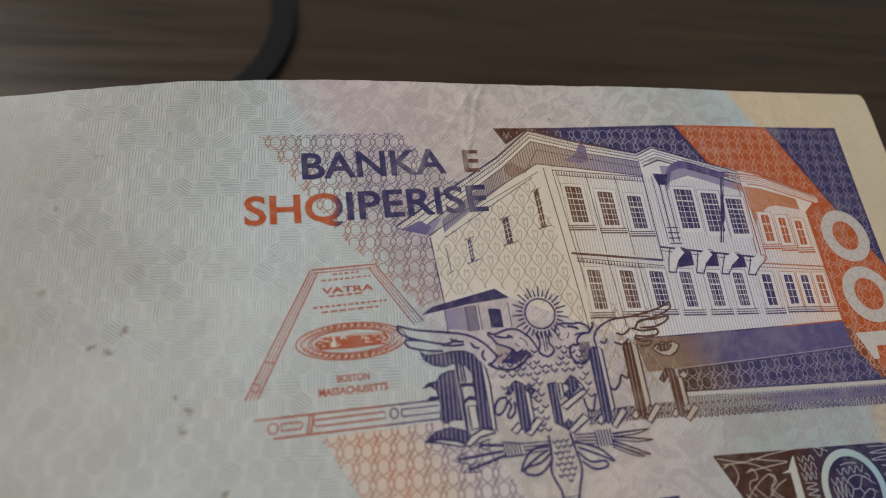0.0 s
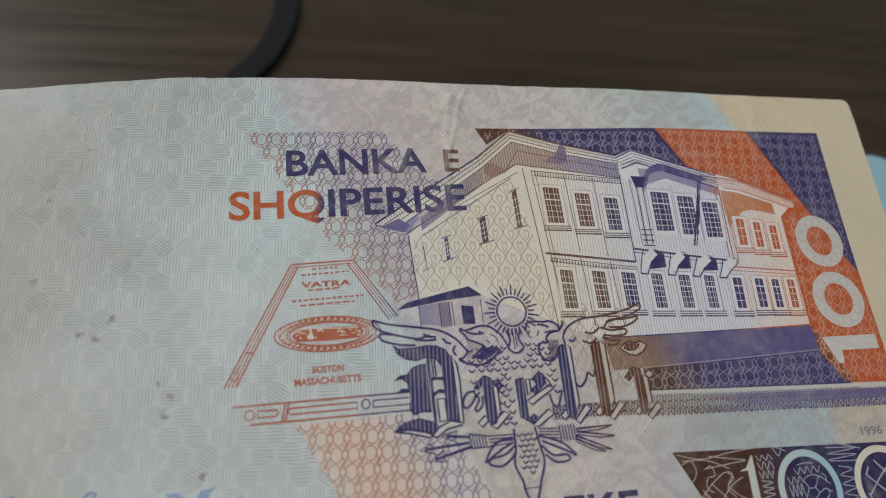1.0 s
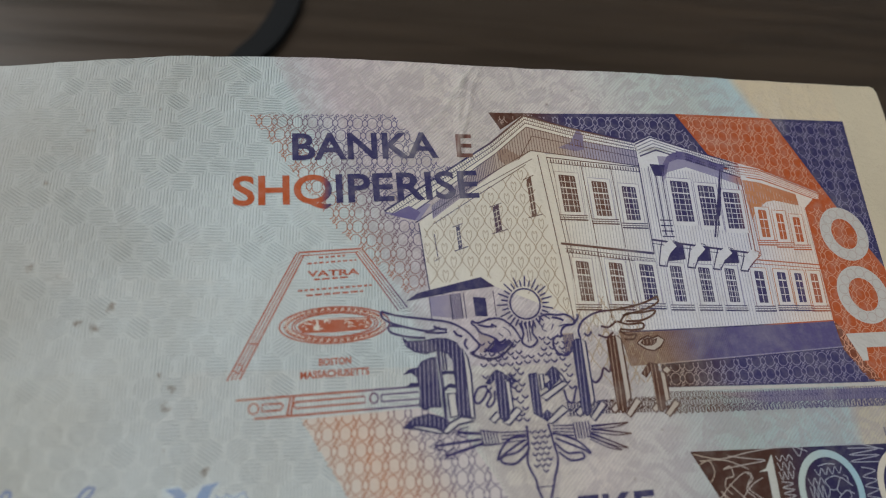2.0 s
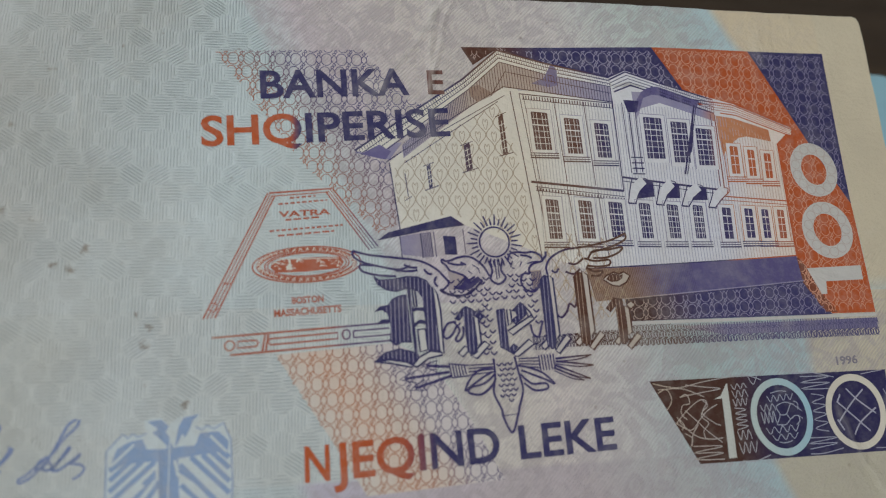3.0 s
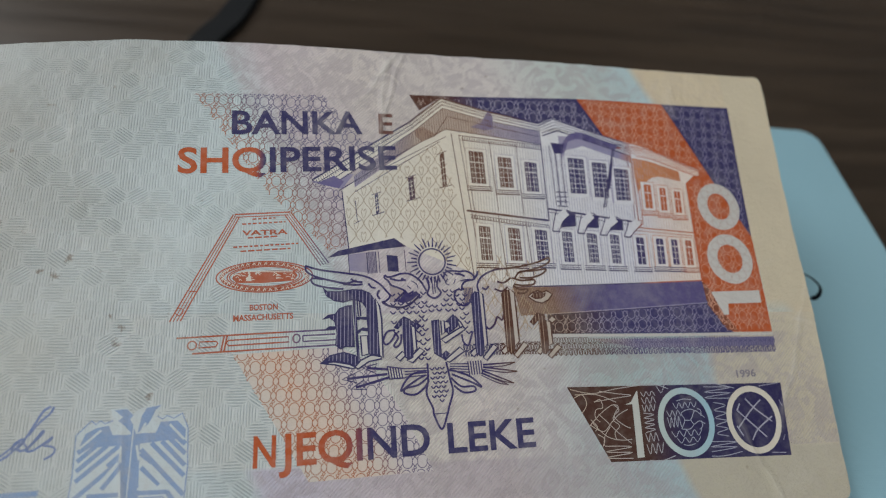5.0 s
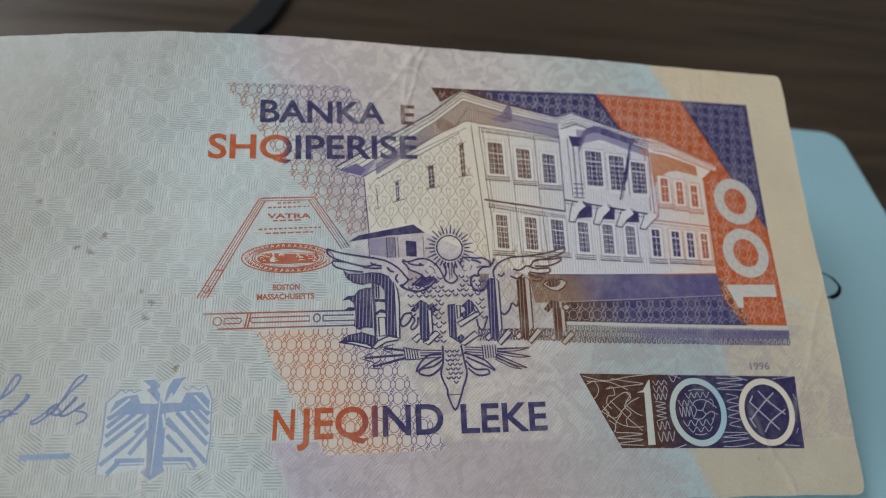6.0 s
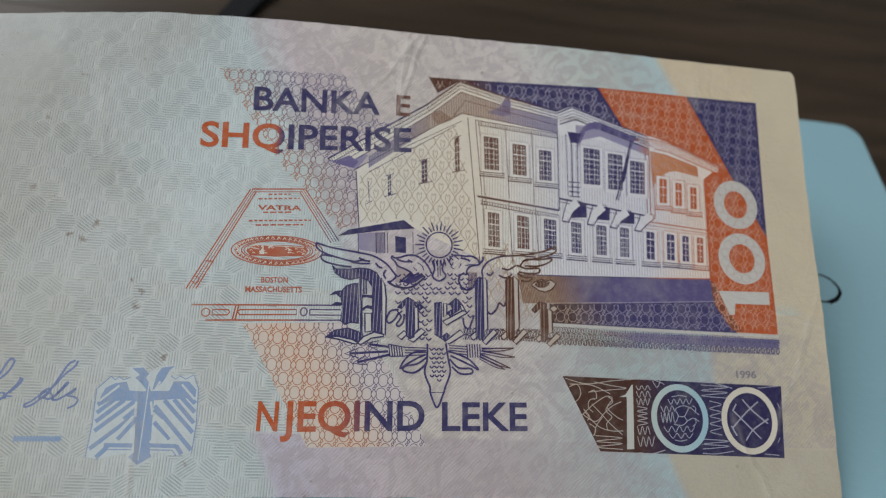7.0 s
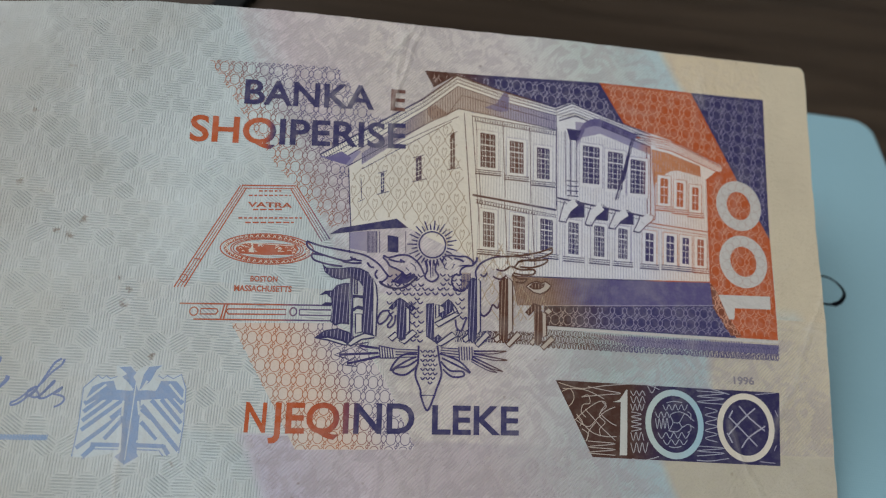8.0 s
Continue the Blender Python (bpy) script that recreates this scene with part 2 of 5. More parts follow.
def make_wood():
    n = Nodes("dark_wood", 0.38, 0.4)
    x, y, z = n.xyz()
    grain = n.noise(30, 8, 0.6, n.vec(n.math("MULTIPLY", x, 0.35), n.math("MULTIPLY", y, 5.0), z), 0.4)
    pores = n.noise(420, 3, 0.6, n.vec(n.math("MULTIPLY", x, 0.08), y, z))
    broad = n.noise(6, 3)
    colour = n.ramp(grain, [(0.25, (0.024, 0.017, 0.011)), (0.5, (0.048, 0.034, 0.023)), (0.75, (0.074, 0.052, 0.034))])
    colour = n.mix(n.math("MULTIPLY", n.span(pores, 0.55, 0.75), 0.5), colour, (0.012, 0.008, 0.006))
    colour = n.mix(n.math("MULTIPLY", n.span(broad, 0.4, 0.7), 0.35), colour, (0.06, 0.035, 0.018))
    return n.done(colour, n.bump(n.math("ADD", grain, pores), 0.0004, 0.3), n.span(grain, 0.3, 0.7, 0.32, 0.5))


def make_plain(name, colour, rough, scale, amount=0.12, depth=0.0002):
    n = Nodes(name, rough, 0.3)
    a, b = n.noise(scale, 5), n.noise(scale * 14, 3)
    dark = tuple(c * 0.7 for c in colour)
    col = n.mix(n.math("MULTIPLY", n.span(a, 0.35, 0.7), amount * 2), colour, dark)
    col = n.mix(n.math("MULTIPLY", n.span(b, 0.4, 0.7), amount), col, dark)
    return n.done(col, n.bump(b, depth, 0.3))


def make_photo():
    n = Nodes("printed_photograph", 0.35, 0.4)
    x, y, z = n.xyz()
    v = n.vec(n.math("MULTIPLY", x, 2.6), n.math("MULTIPLY", y, 0.8), z)
    tone = n.noise(120, 4, 0.6, v, 1.2)
    colour = n.ramp(tone, [(0.42, (0.012, 0.016, 0.022)), (0.52, (0.03, 0.035, 0.03)), (0.60, (0.22, 0.22, 0.12)), (0.72, (0.42, 0.40, 0.30))])
    return n.done(colour)


paper_mat, cover_mat, wood_mat, photo_mat = make_paper(), make_cover(), make_wood(), make_photo()
wall_mat = make_plain("wall_paint", (0.60, 0.60, 0.60), 0.8, 3)
floor_mat = make_plain("floor_boards", (0.20, 0.13, 0.08), 0.5, 5)
pages_mat = make_plain("page_edges", (0.66, 0.62, 0.52), 0.8, 90)
print_mat = make_plain("cover_lettering", (0.016, 0.022, 0.032), 0.45, 200)
strap_mat = make_plain("black_strap", (0.004, 0.006, 0.008), 0.75, 160)
spine_mat = make_plain("spine_cloth", (0.15, 0.245, 0.29), 0.6, 120)
groove_mat = make_plain("hinge_groove", (0.21, 0.36, 0.43), 0.6, 120)

# ---- building helpers ----


def mesh_object(name, verts, faces, mat, parent=None, label="", smooth=False):
    me = bpy.data.meshes.new(name)
    me.from_pydata(verts, [], faces)
    me.validate()
    me.update()
    me.materials.append(mat)
    if smooth:
        me.shade_smooth()
    ob = new(name, me)
    if parent:
        ob.parent = parent
    if label:
        ob["label"] = label
    return ob


def part(name, bm, mat, parent=None, label=""):
    me = bpy.data.meshes.new(name)
    bm.to_mesh(me)
    bm.free()
    me.materials.append(mat)
    ob = new(name, me)
    if parent:
        ob.parent = parent
    if label:
        ob["label"] = label
    return ob


def slab(lo, hi, bevel=0.0, segments=2):
    bm = bmesh.new()
    bmesh.ops.create_cube(bm, size=1)
    for v in bm.verts:
        v.co = Vector([lo[i] + (hi[i] - lo[i]) * (v.co[i] + 0.5) for i in range(3)])
    if bevel:
        bmesh.ops.bevel(bm, geom=list(bm.edges), offset=bevel, segments=segments, affect="EDGES", profile=0.5)
    return bm


def thing(name, m, label, category):
    ob = new(name)
    ob.matrix_world = m
    return tagged(ob, label, category)


# ---- room: plain walls that close the place ----
def structure(name, boxes, mat):
    bm = bmesh.new()
    for lo, hi in boxes:
        b = slab(lo, hi)
        me = bpy.data.meshes.new("tmp")
        b.to_mesh(me)
        b.free()
        bm.from_mesh(me)
        bpy.data.meshes.remove(me)
    ob = part(name, bm, mat)
    return tagged(ob, kind="structure")


structure("floor", [((-0.56, -2, -0.1), (2, 2, 0))], floor_mat)
structure("ceiling", [((-0.66, -2.1, 2.5), (2.1, 2.1, 2.6))], wall_mat)
# the openings in these two walls are unseen, made to go with the added lamps
structure("wall_south", [((-0.66, -2.1, 0), (-0.45, -2, 2.5)), ((1.15, -2.1, 0), (2.1, -2, 2.5)), ((-0.45, -2.1, 0), (1.15, -2, 1.5)), ((-0.45, -2.1, 2.4), (1.15, -2, 2.5))], wall_mat)
structure("wall_west", [((-0.66, -2, 0), (-0.56, 2, 0.88)), ((-0.66, -2, 1.50), (-0.56, 2, 2.5)), ((-0.66, -2, 0.88), (-0.56, 0.05, 1.50)), ((-0.66, 0.65, 0.88), (-0.56, 2, 1.50))], wall_mat)
structure("wall_east", [((2, -2, 0), (2.1, 2, 2.5))], wall_mat)
structure("wall_north", [((-0.66, 2, 0), (2.1, 2.1, 2.5))], wall_mat)

# ---- table ----
table = thing("table", pose(0.11, 0.05, 0), "dark brown wooden table with streaky grain", "table")
part("tabletop", slab((-0.65, -0.40, TABLE_TOP - 0.028), (0.65, 0.40, TABLE_TOP), 0.003), wood_mat, table)
for sx in (-0.58, 0.58):
    for sy in (-0.34, 0.34):
        part("leg", slab((sx - 0.03, sy - 0.03, 0), (sx + 0.03, sy + 0.03, TABLE_TOP - 0.028), 0.003), wood_mat, table)

# ---- book, lying on the table; its own axes start at the far outer corner of the cover ----
BOOK = pose(0.0422, 0.0765, TABLE_TOP, 0, 0, -2.5)
book = thing("book", BOOK, "light blue hardback book with black serif title lying on the table", "book")
WID, LEN, THK = 0.159, 0.236, 0.0022


def cover_board(z0, z1):
    bm = slab((-WID, -LEN, z0), (0, 0, z1))
    corner = [e for e in bm.edges if abs(e.verts[0].co.z - e.verts[1].co.z) > 1e-5 and e.verts[0].co.x > -0.01]
    bmesh.ops.bevel(bm, geom=corner, offset=0.0042, segments=6, affect="EDGES", profile=0.5)
    rim = [e for e in bm.edges if abs(e.verts[0].co.z - e.verts[1].co.z) < 1e-6 and len(e.link_faces) == 2 and abs(e.calc_face_angle(0)) > 0.5]
    bmesh.ops.bevel(bm, geom=rim, offset=0.0006, segments=2, affect="EDGES", profile=0.5)
    return bm


part("front_cover", cover_board(COVER_TOP - THK, COVER_TOP), cover_mat, book)
part("back_cover", cover_board(0, THK), cover_mat, book)
part("page_block", slab((-WID + 0.002, -LEN + 0.004, THK), (-0.004, -0.004, COVER_TOP - THK)), pages_mat, book, "cream page edges")

# rounded cloth spine bulging out past the boards
bm = bmesh.new()
ring = []
for i in range(15):
    a = math.pi * (i / 14 - 0.5)
    ring.append((-WID - 0.0105 * max(0.0, math.cos(a)) ** 0.8 + 0.001, COVER_TOP / 2 + (COVER_TOP / 2 - 0.0004) * math.sin(a)))
rows = [[bm.verts.new((x, y, z)) for x, z in ring] for y in (-0.0006, -LEN + 0.0006)]
for i in range(14):
    bm.faces.new((rows[0][i], rows[0][i + 1], rows[1][i + 1], rows[1][i]))
bm.faces.new(rows[0][::-1]), bm.faces.new(rows[1])
bmesh.ops.recalc_face_normals(bm, faces=list(bm.faces))
part("spine", bm, spine_mat, book, "rounded grey-blue spine")
part("hinge_groove", slab((-WID + 0.0095, -LEN + 0.002, COVER_TOP - 0.0002), (-WID + 0.0108, -0.001, COVER_TOP + 0.00006)), groove_mat, book)


class Flat:
    """Collects flat printed shapes, millimetres on a face, into one mesh."""

    def __init__(self):
        self.verts, self.faces = [], []

    def face(self, pts):
        k = len(self.verts)
        self.verts += [(x, y) for x, y in pts]
        self.faces.append(tuple(range(k, k + len(pts))))

    def stroke(self, pts, width, taper=None, closed=False, step=1.5):
        """A ribbon along pts; taper gives its width at the far end."""
        pts = [Vector(p) for p in pts]
        if closed:
            pts.append(pts[0])
        fine = [pts[0]]
        for a, b in zip(pts, pts[1:]):
            count = max(1, int((b - a).length / step + 0.99))
            fine += [a.lerp(b, (i + 1) / count) for i in range(count)]
        n = len(fine)
        if n < 2:
            return
        k = len(self.verts)
        for i, p in enumerate(fine):
            a = fine[i - 1] if i else (fine[-2] if closed else fine[0])
            b = fine[i + 1] if i < n - 1 else (fine[1] if closed else fine[-1])
            d = (b - a)
            d = d.normalized() if d.length > 1e-9 else Vector((1, 0))
            w = width if taper is None else width + (taper - width) * i / (n - 1)
            self.verts += [(p.x - d.y * w / 2, p.y + d.x * w / 2), (p.x + d.y * w / 2, p.y - d.x * w / 2)]
        self.faces += [(k + 2 * i, k + 2 * i + 1, k + 2 * i + 3, k + 2 * i + 2) for i in range(n - 1)]

    def curve(self, pts, width, taper=None, closed=False, steps=6):
        self.stroke(smooth(pts, closed, steps), width, taper, closed)

    def ring(self, c, rx, ry, width, turn=0.0, steps=40):
        a = radians(turn)
        pts = []
        for i in range(steps):
            t = 2 * math.pi * i / steps
            x, y = rx * math.cos(t), ry * math.sin(t)
            pts.append((c[0] + x * math.cos(a) - y * math.sin(a), c[1] + x * math.sin(a) + y * math.cos(a)))
        self.stroke(pts, width, closed=True)

    def poly(self, pts, cut=1.6):
        """A filled outline, cut into small cells so that it follows the curl of the sheet."""
        bm = bmesh.new()
        bm.faces.new([bm.verts.new((x, y, 0)) for x, y in pts])
        bmesh.ops.triangulate(bm, faces=list(bm.faces))
        for axis in (0, 1):
            lo, hi = min(p[axis] for p in pts), max(p[axis] for p in pts)
            at = math.floor(lo / cut) * cut + cut
            while at < hi:
                no = (1, 0, 0) if axis == 0 else (0, 1, 0)
                bmesh.ops.bisect_plane(bm, geom=list(bm.verts) + list(bm.edges) + list(bm.faces), plane_co=(at, at, 0), plane_no=no)
                at += cut
        k = len(self.verts)
        bm.verts.index_update()
        self.verts += [(v.co.x, v.co.y) for v in bm.verts]
        self.faces += [tuple(k + v.index for v in (f.verts if f.normal.z >= 0 else reversed(f.verts))) for f in bm.faces]
        bm.free()

    def text(self, words, left, right, height, bold=0.02, narrow=True):
        """Lettering whose base line runs from left to right."""
        cu = bpy.data.curves.new("lettering", "FONT")
        cu.body, cu.offset, cu.resolution_u, cu.size = words, bold, 4, 1.0
        ob = bpy.data.objects.new("lettering", cu)
        scene.collection.objects.link(ob)
        bpy.context.view_layer.update()
        me = ob.evaluated_get(bpy.context.evaluated_depsgraph_get()).to_mesh()
        co = [v.co.copy() for v in me.vertices]
        x0, x1, y1 = min(c.x for c in co), max(c.x for c in co), max(c.y for c in co)
        if "Q" in words or "J" in words:
            y1 = 0.70
        along = Vector(right) - Vector(left)
        up = Vector((-along.y, along.x)).normalized()
        k = len(self.verts)
        for c in co:
            p = Vector(left) + along * ((c.x - x0) / (x1 - x0)) + up * (height * c.y / y1)
            self.verts.append((p.x, p.y))
        self.faces += [tuple(k + i for i in f.vertices) for f in me.polygons]
        bpy.data.objects.remove(ob)

    def ribbon(self, area, pitch, row, width, base, turn=0.0):
        """Rows of a strand laid in round bights with a small loop between neighbours, kept inside the outline area."""
        us, vs = [p[0] for p in area], [p[1] for p in area]
        bight = ((0.0, 0.50), (-0.09, 0.40), (0.08, 0.24), (0.18, 0.04), (0.18, -0.20), (0.32, -0.39), (0.5, -0.45), (0.68, -0.39), (0.82, -0.20), (0.82, 0.04), (0.92, 0.24), (1.09, 0.40))
        v = math.floor((min(vs) - base) / row - 1) * row + base
        shift = 0.0
        while v < max(vs) + row:
            for side in (1, -1):
                pts = []
                for k in range(-2, int((max(us) - min(us)) / pitch) + 3):
                    for x, y in bight:
                        u = min(us) + shift + pitch * (k + x)
                        pts.append((u, v + side * row * y + turn * (u - min(us))))
                run = []
                for p in smooth(pts, False, 4) + [(1e6, 1e6)]:
                    if inside(p, area):
                        run.append(p)
                        continue
                    if len(run) > 1:
                        self.stroke(run, width)
                    run = []
            v, shift = v + row, (shift + 0.12 * pitch) % pitch

    def ogee(self, area, pitch, tall, width):
        """A net of mirrored wavy lines with a small heart in each mesh, kept inside the outline area."""
        us, vs = [p[0] for p in area], [p[1] for p in area]
        u, odd = min(us), 0
        while u < max(us) + pitch:
            run = []
            for i in range(int((max(vs) - min(vs)) / tall * 14) + 2):
                v = min(vs) + tall * i / 14
                p = (u + 0.47 * pitch * math.sin(2 * math.pi * v / tall) * (1 if odd % 2 else -1), v)
                if inside(p, area):
                    run.append(p)
                else:
                    if len(run) > 1:
                        self.stroke(run, width)
                    run = []
            if len(run) > 1:
                self.stroke(run, width)
            v = min(vs) + tall * (0.25 if odd % 2 else 0.75)
            while v < max(vs):
                heart = [(u + 0.5 * pitch + 0.34 * pitch * x, v + 0.24 * tall * y) for x, y in ((0, -1), (0.9, 0.1), (0.6, 0.8), (0, 0.35), (-0.6, 0.8), (-0.9, 0.1))]
                if inside(heart[0], area) and inside(heart[2], area) and inside(heart[4], area):
                    self.curve(heart, width * 0.8, None, True, 3)
                v += tall
            u, odd = u + pitch, odd + 1

    def loops(self, area, pitch, row, width, base, turn=0.0, big=0.40, tall=0.46):
        """Rows of curly guilloche loops, kept inside the outline area."""
        us, vs = [p[0] for p in area], [p[1] for p in area]
        v, odd = math.floor((min(vs) - base) / row) * row + base, 0
        while v < max(vs) + row:
            for side in (1, -1):
                pts = []
                steps = int((max(us) - min(us)) / pitch * 14) + 14
                for i in range(steps):
                    t = 2 * math.pi * i / 14
                    u = min(us) - pitch + pitch * t / (2 * math.pi) - big * pitch * math.sin(t) + pitch * (0.25 * side + 0.25 * (odd % 2))
                    w = v + tall * row * side * math.cos(t) + turn * (u - min(us))
                    pts.append((u, w))
                run = []
                for p in pts + [(1e6, 1e6)]:
                    if inside(p, area):
                        run.append(p)
                    else:
                        if len(run) > 1:
                            self.stroke(run, width)
                        run = []
            v, odd = v + row, odd + 1


def inside(p, area):
    hit = False
    for (x1, y1), (x2, y2) in zip(area, area[1:] + area[:1]):
        if (y1 > p[1]) != (y2 > p[1]) and p[0] < (x2 - x1) * (p[1] - y1) / (y2 - y1) + x1:
            hit = not hit
    return hit


def smooth(pts, closed=False, steps=6):
    """A soft curve through the points."""
    pts = [Vector(p) for p in pts]
    n, out = len(pts), []
    for i in range(n if closed else n - 1):
        p1, p2 = pts[i], pts[(i + 1) % n]
        p0 = pts[i - 1] if i or closed else p1
        p3 = pts[(i + 2) % n] if i < n - 2 or closed else p2
        for j in range(steps):
            t = j / steps
            out.append(0.5 * ((2 * p1) + (p2 - p0) * t + (2 * p0 - 5 * p1 + 4 * p2 - p3) * t * t + (3 * p1 - p0 - 3 * p2 + p3) * t ** 3))
    if not closed:
        out.append(pts[-1])
    return out


def at(a, b, t):
    return (a[0] + (b[0] - a[0]) * t, a[1] + (b[1] - a[1]) * t)


def on_cover(name, flat, mat, label="", lift=0.05):
    verts = [(x / 1000, y / 1000, COVER_TOP + lift / 1000) for x, y in flat.verts]
    return mesh_object(name, verts, flat.faces, mat, book, label)


# title in black serif capitals along the head of the cover
TOP, CAP = -11.0, 13.0


def capital_a(x):
    f = Flat()
    f.stroke([(x - 6, TOP - CAP), (x, TOP)], 0.7)
    f.stroke([(x - 0.6, TOP), (x + 5.6, TOP - CAP)], 2.3)
    f.stroke([(x - 3.4, TOP - 8.2), (x + 3.6, TOP - 8.2)], 0.6)
    f.stroke([(x - 7.6, TOP - CAP), (x - 3.8, TOP - CAP)], 0.6), f.stroke([(x + 3.2, TOP - CAP), (x + 8, TOP - CAP)], 0.6)
    on_cover("title_letter", f, print_mat)


capital_a(-131.0), capital_a(-74.0)
f = Flat()
f.curve([(-111.5, TOP - 3.6), (-112.6, TOP - 1.4), (-116, TOP - 0.2), (-119.4, TOP - 1.6), (-119.6, TOP - 4.2), (-116, TOP - 6.4), (-112.2, TOP - 8.6), (-112.4, TOP - 11.6), (-116, TOP - 13), (-119.4, TOP - 12), (-120.4, TOP - 9)], 1.5)
on_cover("title_letter", f, print_mat)
f = Flat()
f.stroke([(-108, TOP - 0.4), (-93.4, TOP - 0.4)], 0.9), f.stroke([(-100.7, TOP), (-100.7, TOP - CAP)], 2.2)
f.stroke([(-107.8, TOP), (-108.3, TOP - 3.4)], 0.8, 0.2), f.stroke([(-93.6, TOP), (-93.1, TOP - 3.4)], 0.8, 0.2)
on_cover("title_letter", f, print_mat)
f = Flat()
f.stroke([(-86.8, TOP), (-86.8, TOP - CAP)], 2.2), f.stroke([(-89.4, TOP - 0.3), (-84.2, TOP - 0.3)], 0.6), f.stroke([(-89.4, TOP - CAP), (-84.2, TOP - CAP)], 0.6)
on_cover("title_letter", f, print_mat)
f = Flat()
f.curve([(-22.6, -39.4), (-20.6, -39.6), (-19.0, -40.9), (-18.7, -42.4), (-19.8, -44.0), (-21.6, -44.8), (-23.8, -44.5), (-25.4, -43.0), (-25.2, -41.0), (-24.2, -39.8)], 0.36, None, True)
f.curve([(-19.3, -40.6), (-18.7, -41.8), (-18.8, -42.8), (-19.9, -44.1), (-21.4, -44.8)], 0.35, 0.8)
on_cover("italic_letter", f, print_mat)
f = Flat()
f.face([(-158.5, -132), (-129.6, -132), (-129.6, -84.6), (-158.5, -84.6)])
on_cover("photograph", f, photo_mat, "dark printed photograph on the cover")
f = Flat()
f.curve([(-129.0, -88.6), (-128.2, -87.2), (-127.0, -86.9)], 0.5, 0.9)
on_cover("letter_stroke", f, print_mat)

# ---- black strap lying on the table behind the book ----
bm = bmesh.new()
line = smooth([(-0.102, 0.090), (-0.0935, 0.1165), (-0.088, 0.129), (-0.0845, 0.150), (-0.086, 0.19), (-0.08, 0.26)], False, 6)
prev = None
for i, p in enumerate(line):
    q = line[min(i + 1, len(line) - 1)] - line[max(i - 1, 0)]
    q = Vector((-q.y, q.x)).normalized() * 0.0034
    row = [bm.verts.new((p.x + q.x * s, p.y + q.y * s, z)) for s, z in ((-1, 0), (-0.9, 0.0018), (0.9, 0.0018), (1, 0))]
    if prev:
        for j in range(3):
            bm.faces.new((prev[j], prev[j + 1], row[j + 1], row[j]))
        bm.faces.new((prev[3], prev[0], row[0], row[3]))
    else:
        bm.faces.new(row)
    prev = row
bm.faces.new(prev[::-1])
bmesh.ops.recalc_face_normals(bm, faces=list(bm.faces))
strap = part("strap", bm, strap_mat)
strap.location = (0, 0, TABLE_TOP)
tagged(strap, "flat black woven strap lying on the dark wooden table", "strap")

# ---- banknote: millimetres along (u) and up (v) the sheet, from the corner of its value panel ----
note = thing("banknote", NOTE, "worn creased paper banknote resting its lower edge on a blue book", "banknote")
EAST, WEST, NORTH, SOUTH = 7.4, -122.5, 49.6, -15.4


def curl(u, v):
    """How far the handled sheet rises out of its plane, in millimetres."""
    h = 0.22 * math.sin(u / 9.5 + 0.7) * math.sin(v / 11.0 + 0.4) + 0.16 * math.sin(u / 6.2 + v / 8.0)
    h += 0.10 * math.sin(v / 5.2 - u / 15.0)
    droop = max(0.0, -90.0 - u)
    return 0.60 * h - 0.00045 * droop * max(0.0, v - 8.0) ** 1.5


def sag(u):
    """The far end of the sheet is pulled a little down."""
    return -0.00046 * min(0.0, u + 40.0) ** 2


def sheet():
    bm = bmesh.new()
    nu, nv = 130, 66
    face, back = [], []
    for i in range(nu + 1):
        a, b = [], []
        for j in range(nv + 1):
            s, t = i / nu, j / nv
            u = WEST + (EAST - WEST) * s
            v = SOUTH + (NORTH - SOUTH) * t
            # worn edges and softened corners
            if j in (0, nv):
                v += 0.10 * noise.noise((u * 0.35, v, 1.0)) + 0.06 * noise.noise((u * 1.3, v, 5.0))
            if i in (0, nu):
                u += 0.12 * noise.noise((u, v * 0.3, 3.0))
            end = min(i, nu - i)
            if end == 0 and j in (0, nv):
                u += 0.35 if i == 0 else -0.35
                v += 0.30 if j == 0 else -0.30
            v += sag(u)
            h = curl(u, v)
            a.append(bm.verts.new((u / 1000, v / 1000, h / 1000)))
            b.append(bm.verts.new((u / 1000, v / 1000, (h - 0.11) / 1000)))
        face.append(a), back.append(b)
    for i in range(nu):
        for j in range(nv):
            bm.faces.new((face[i][j], face[i + 1][j], face[i + 1][j + 1], face[i][j + 1]))
            bm.faces.new((back[i][j], back[i][j + 1], back[i + 1][j + 1], back[i + 1][j]))
    for i in range(nu):
        bm.faces.new((face[i][0], back[i][0], back[i + 1][0], face[i + 1][0]))
        bm.faces.new((face[i][nv], face[i + 1][nv], back[i + 1][nv], back[i][nv]))
    for j in range(nv):
        bm.faces.new((face[0][j], face[0][j + 1], back[0][j + 1], back[0][j]))
        bm.faces.new((face[nu][j], back[nu][j], back[nu][j + 1], face[nu][j + 1]))
    for f in bm.faces:
        f.smooth = True
    rim = set(face[0] + face[nu] + back[0] + back[nu] + [c[k] for c in face + back for k in (0, nv)])
    for e in bm.edges:
        if e.verts[0] in rim and e.verts[1] in rim:
            e.smooth = False
    return part("paper", bm, paper_mat, note, "worn paper with pale blue, mauve and cream tints")


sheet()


STUFF = ("guilloche", "guilloche_wedge", "arrow_drawing", "plinth_ruling", "ruled_siding", "heart_lattice", "lace_edging", "band_scrollwork", "soffit_ruling", "panel_scrollwork", "small_lettering", "fine_print", "title_hatching")


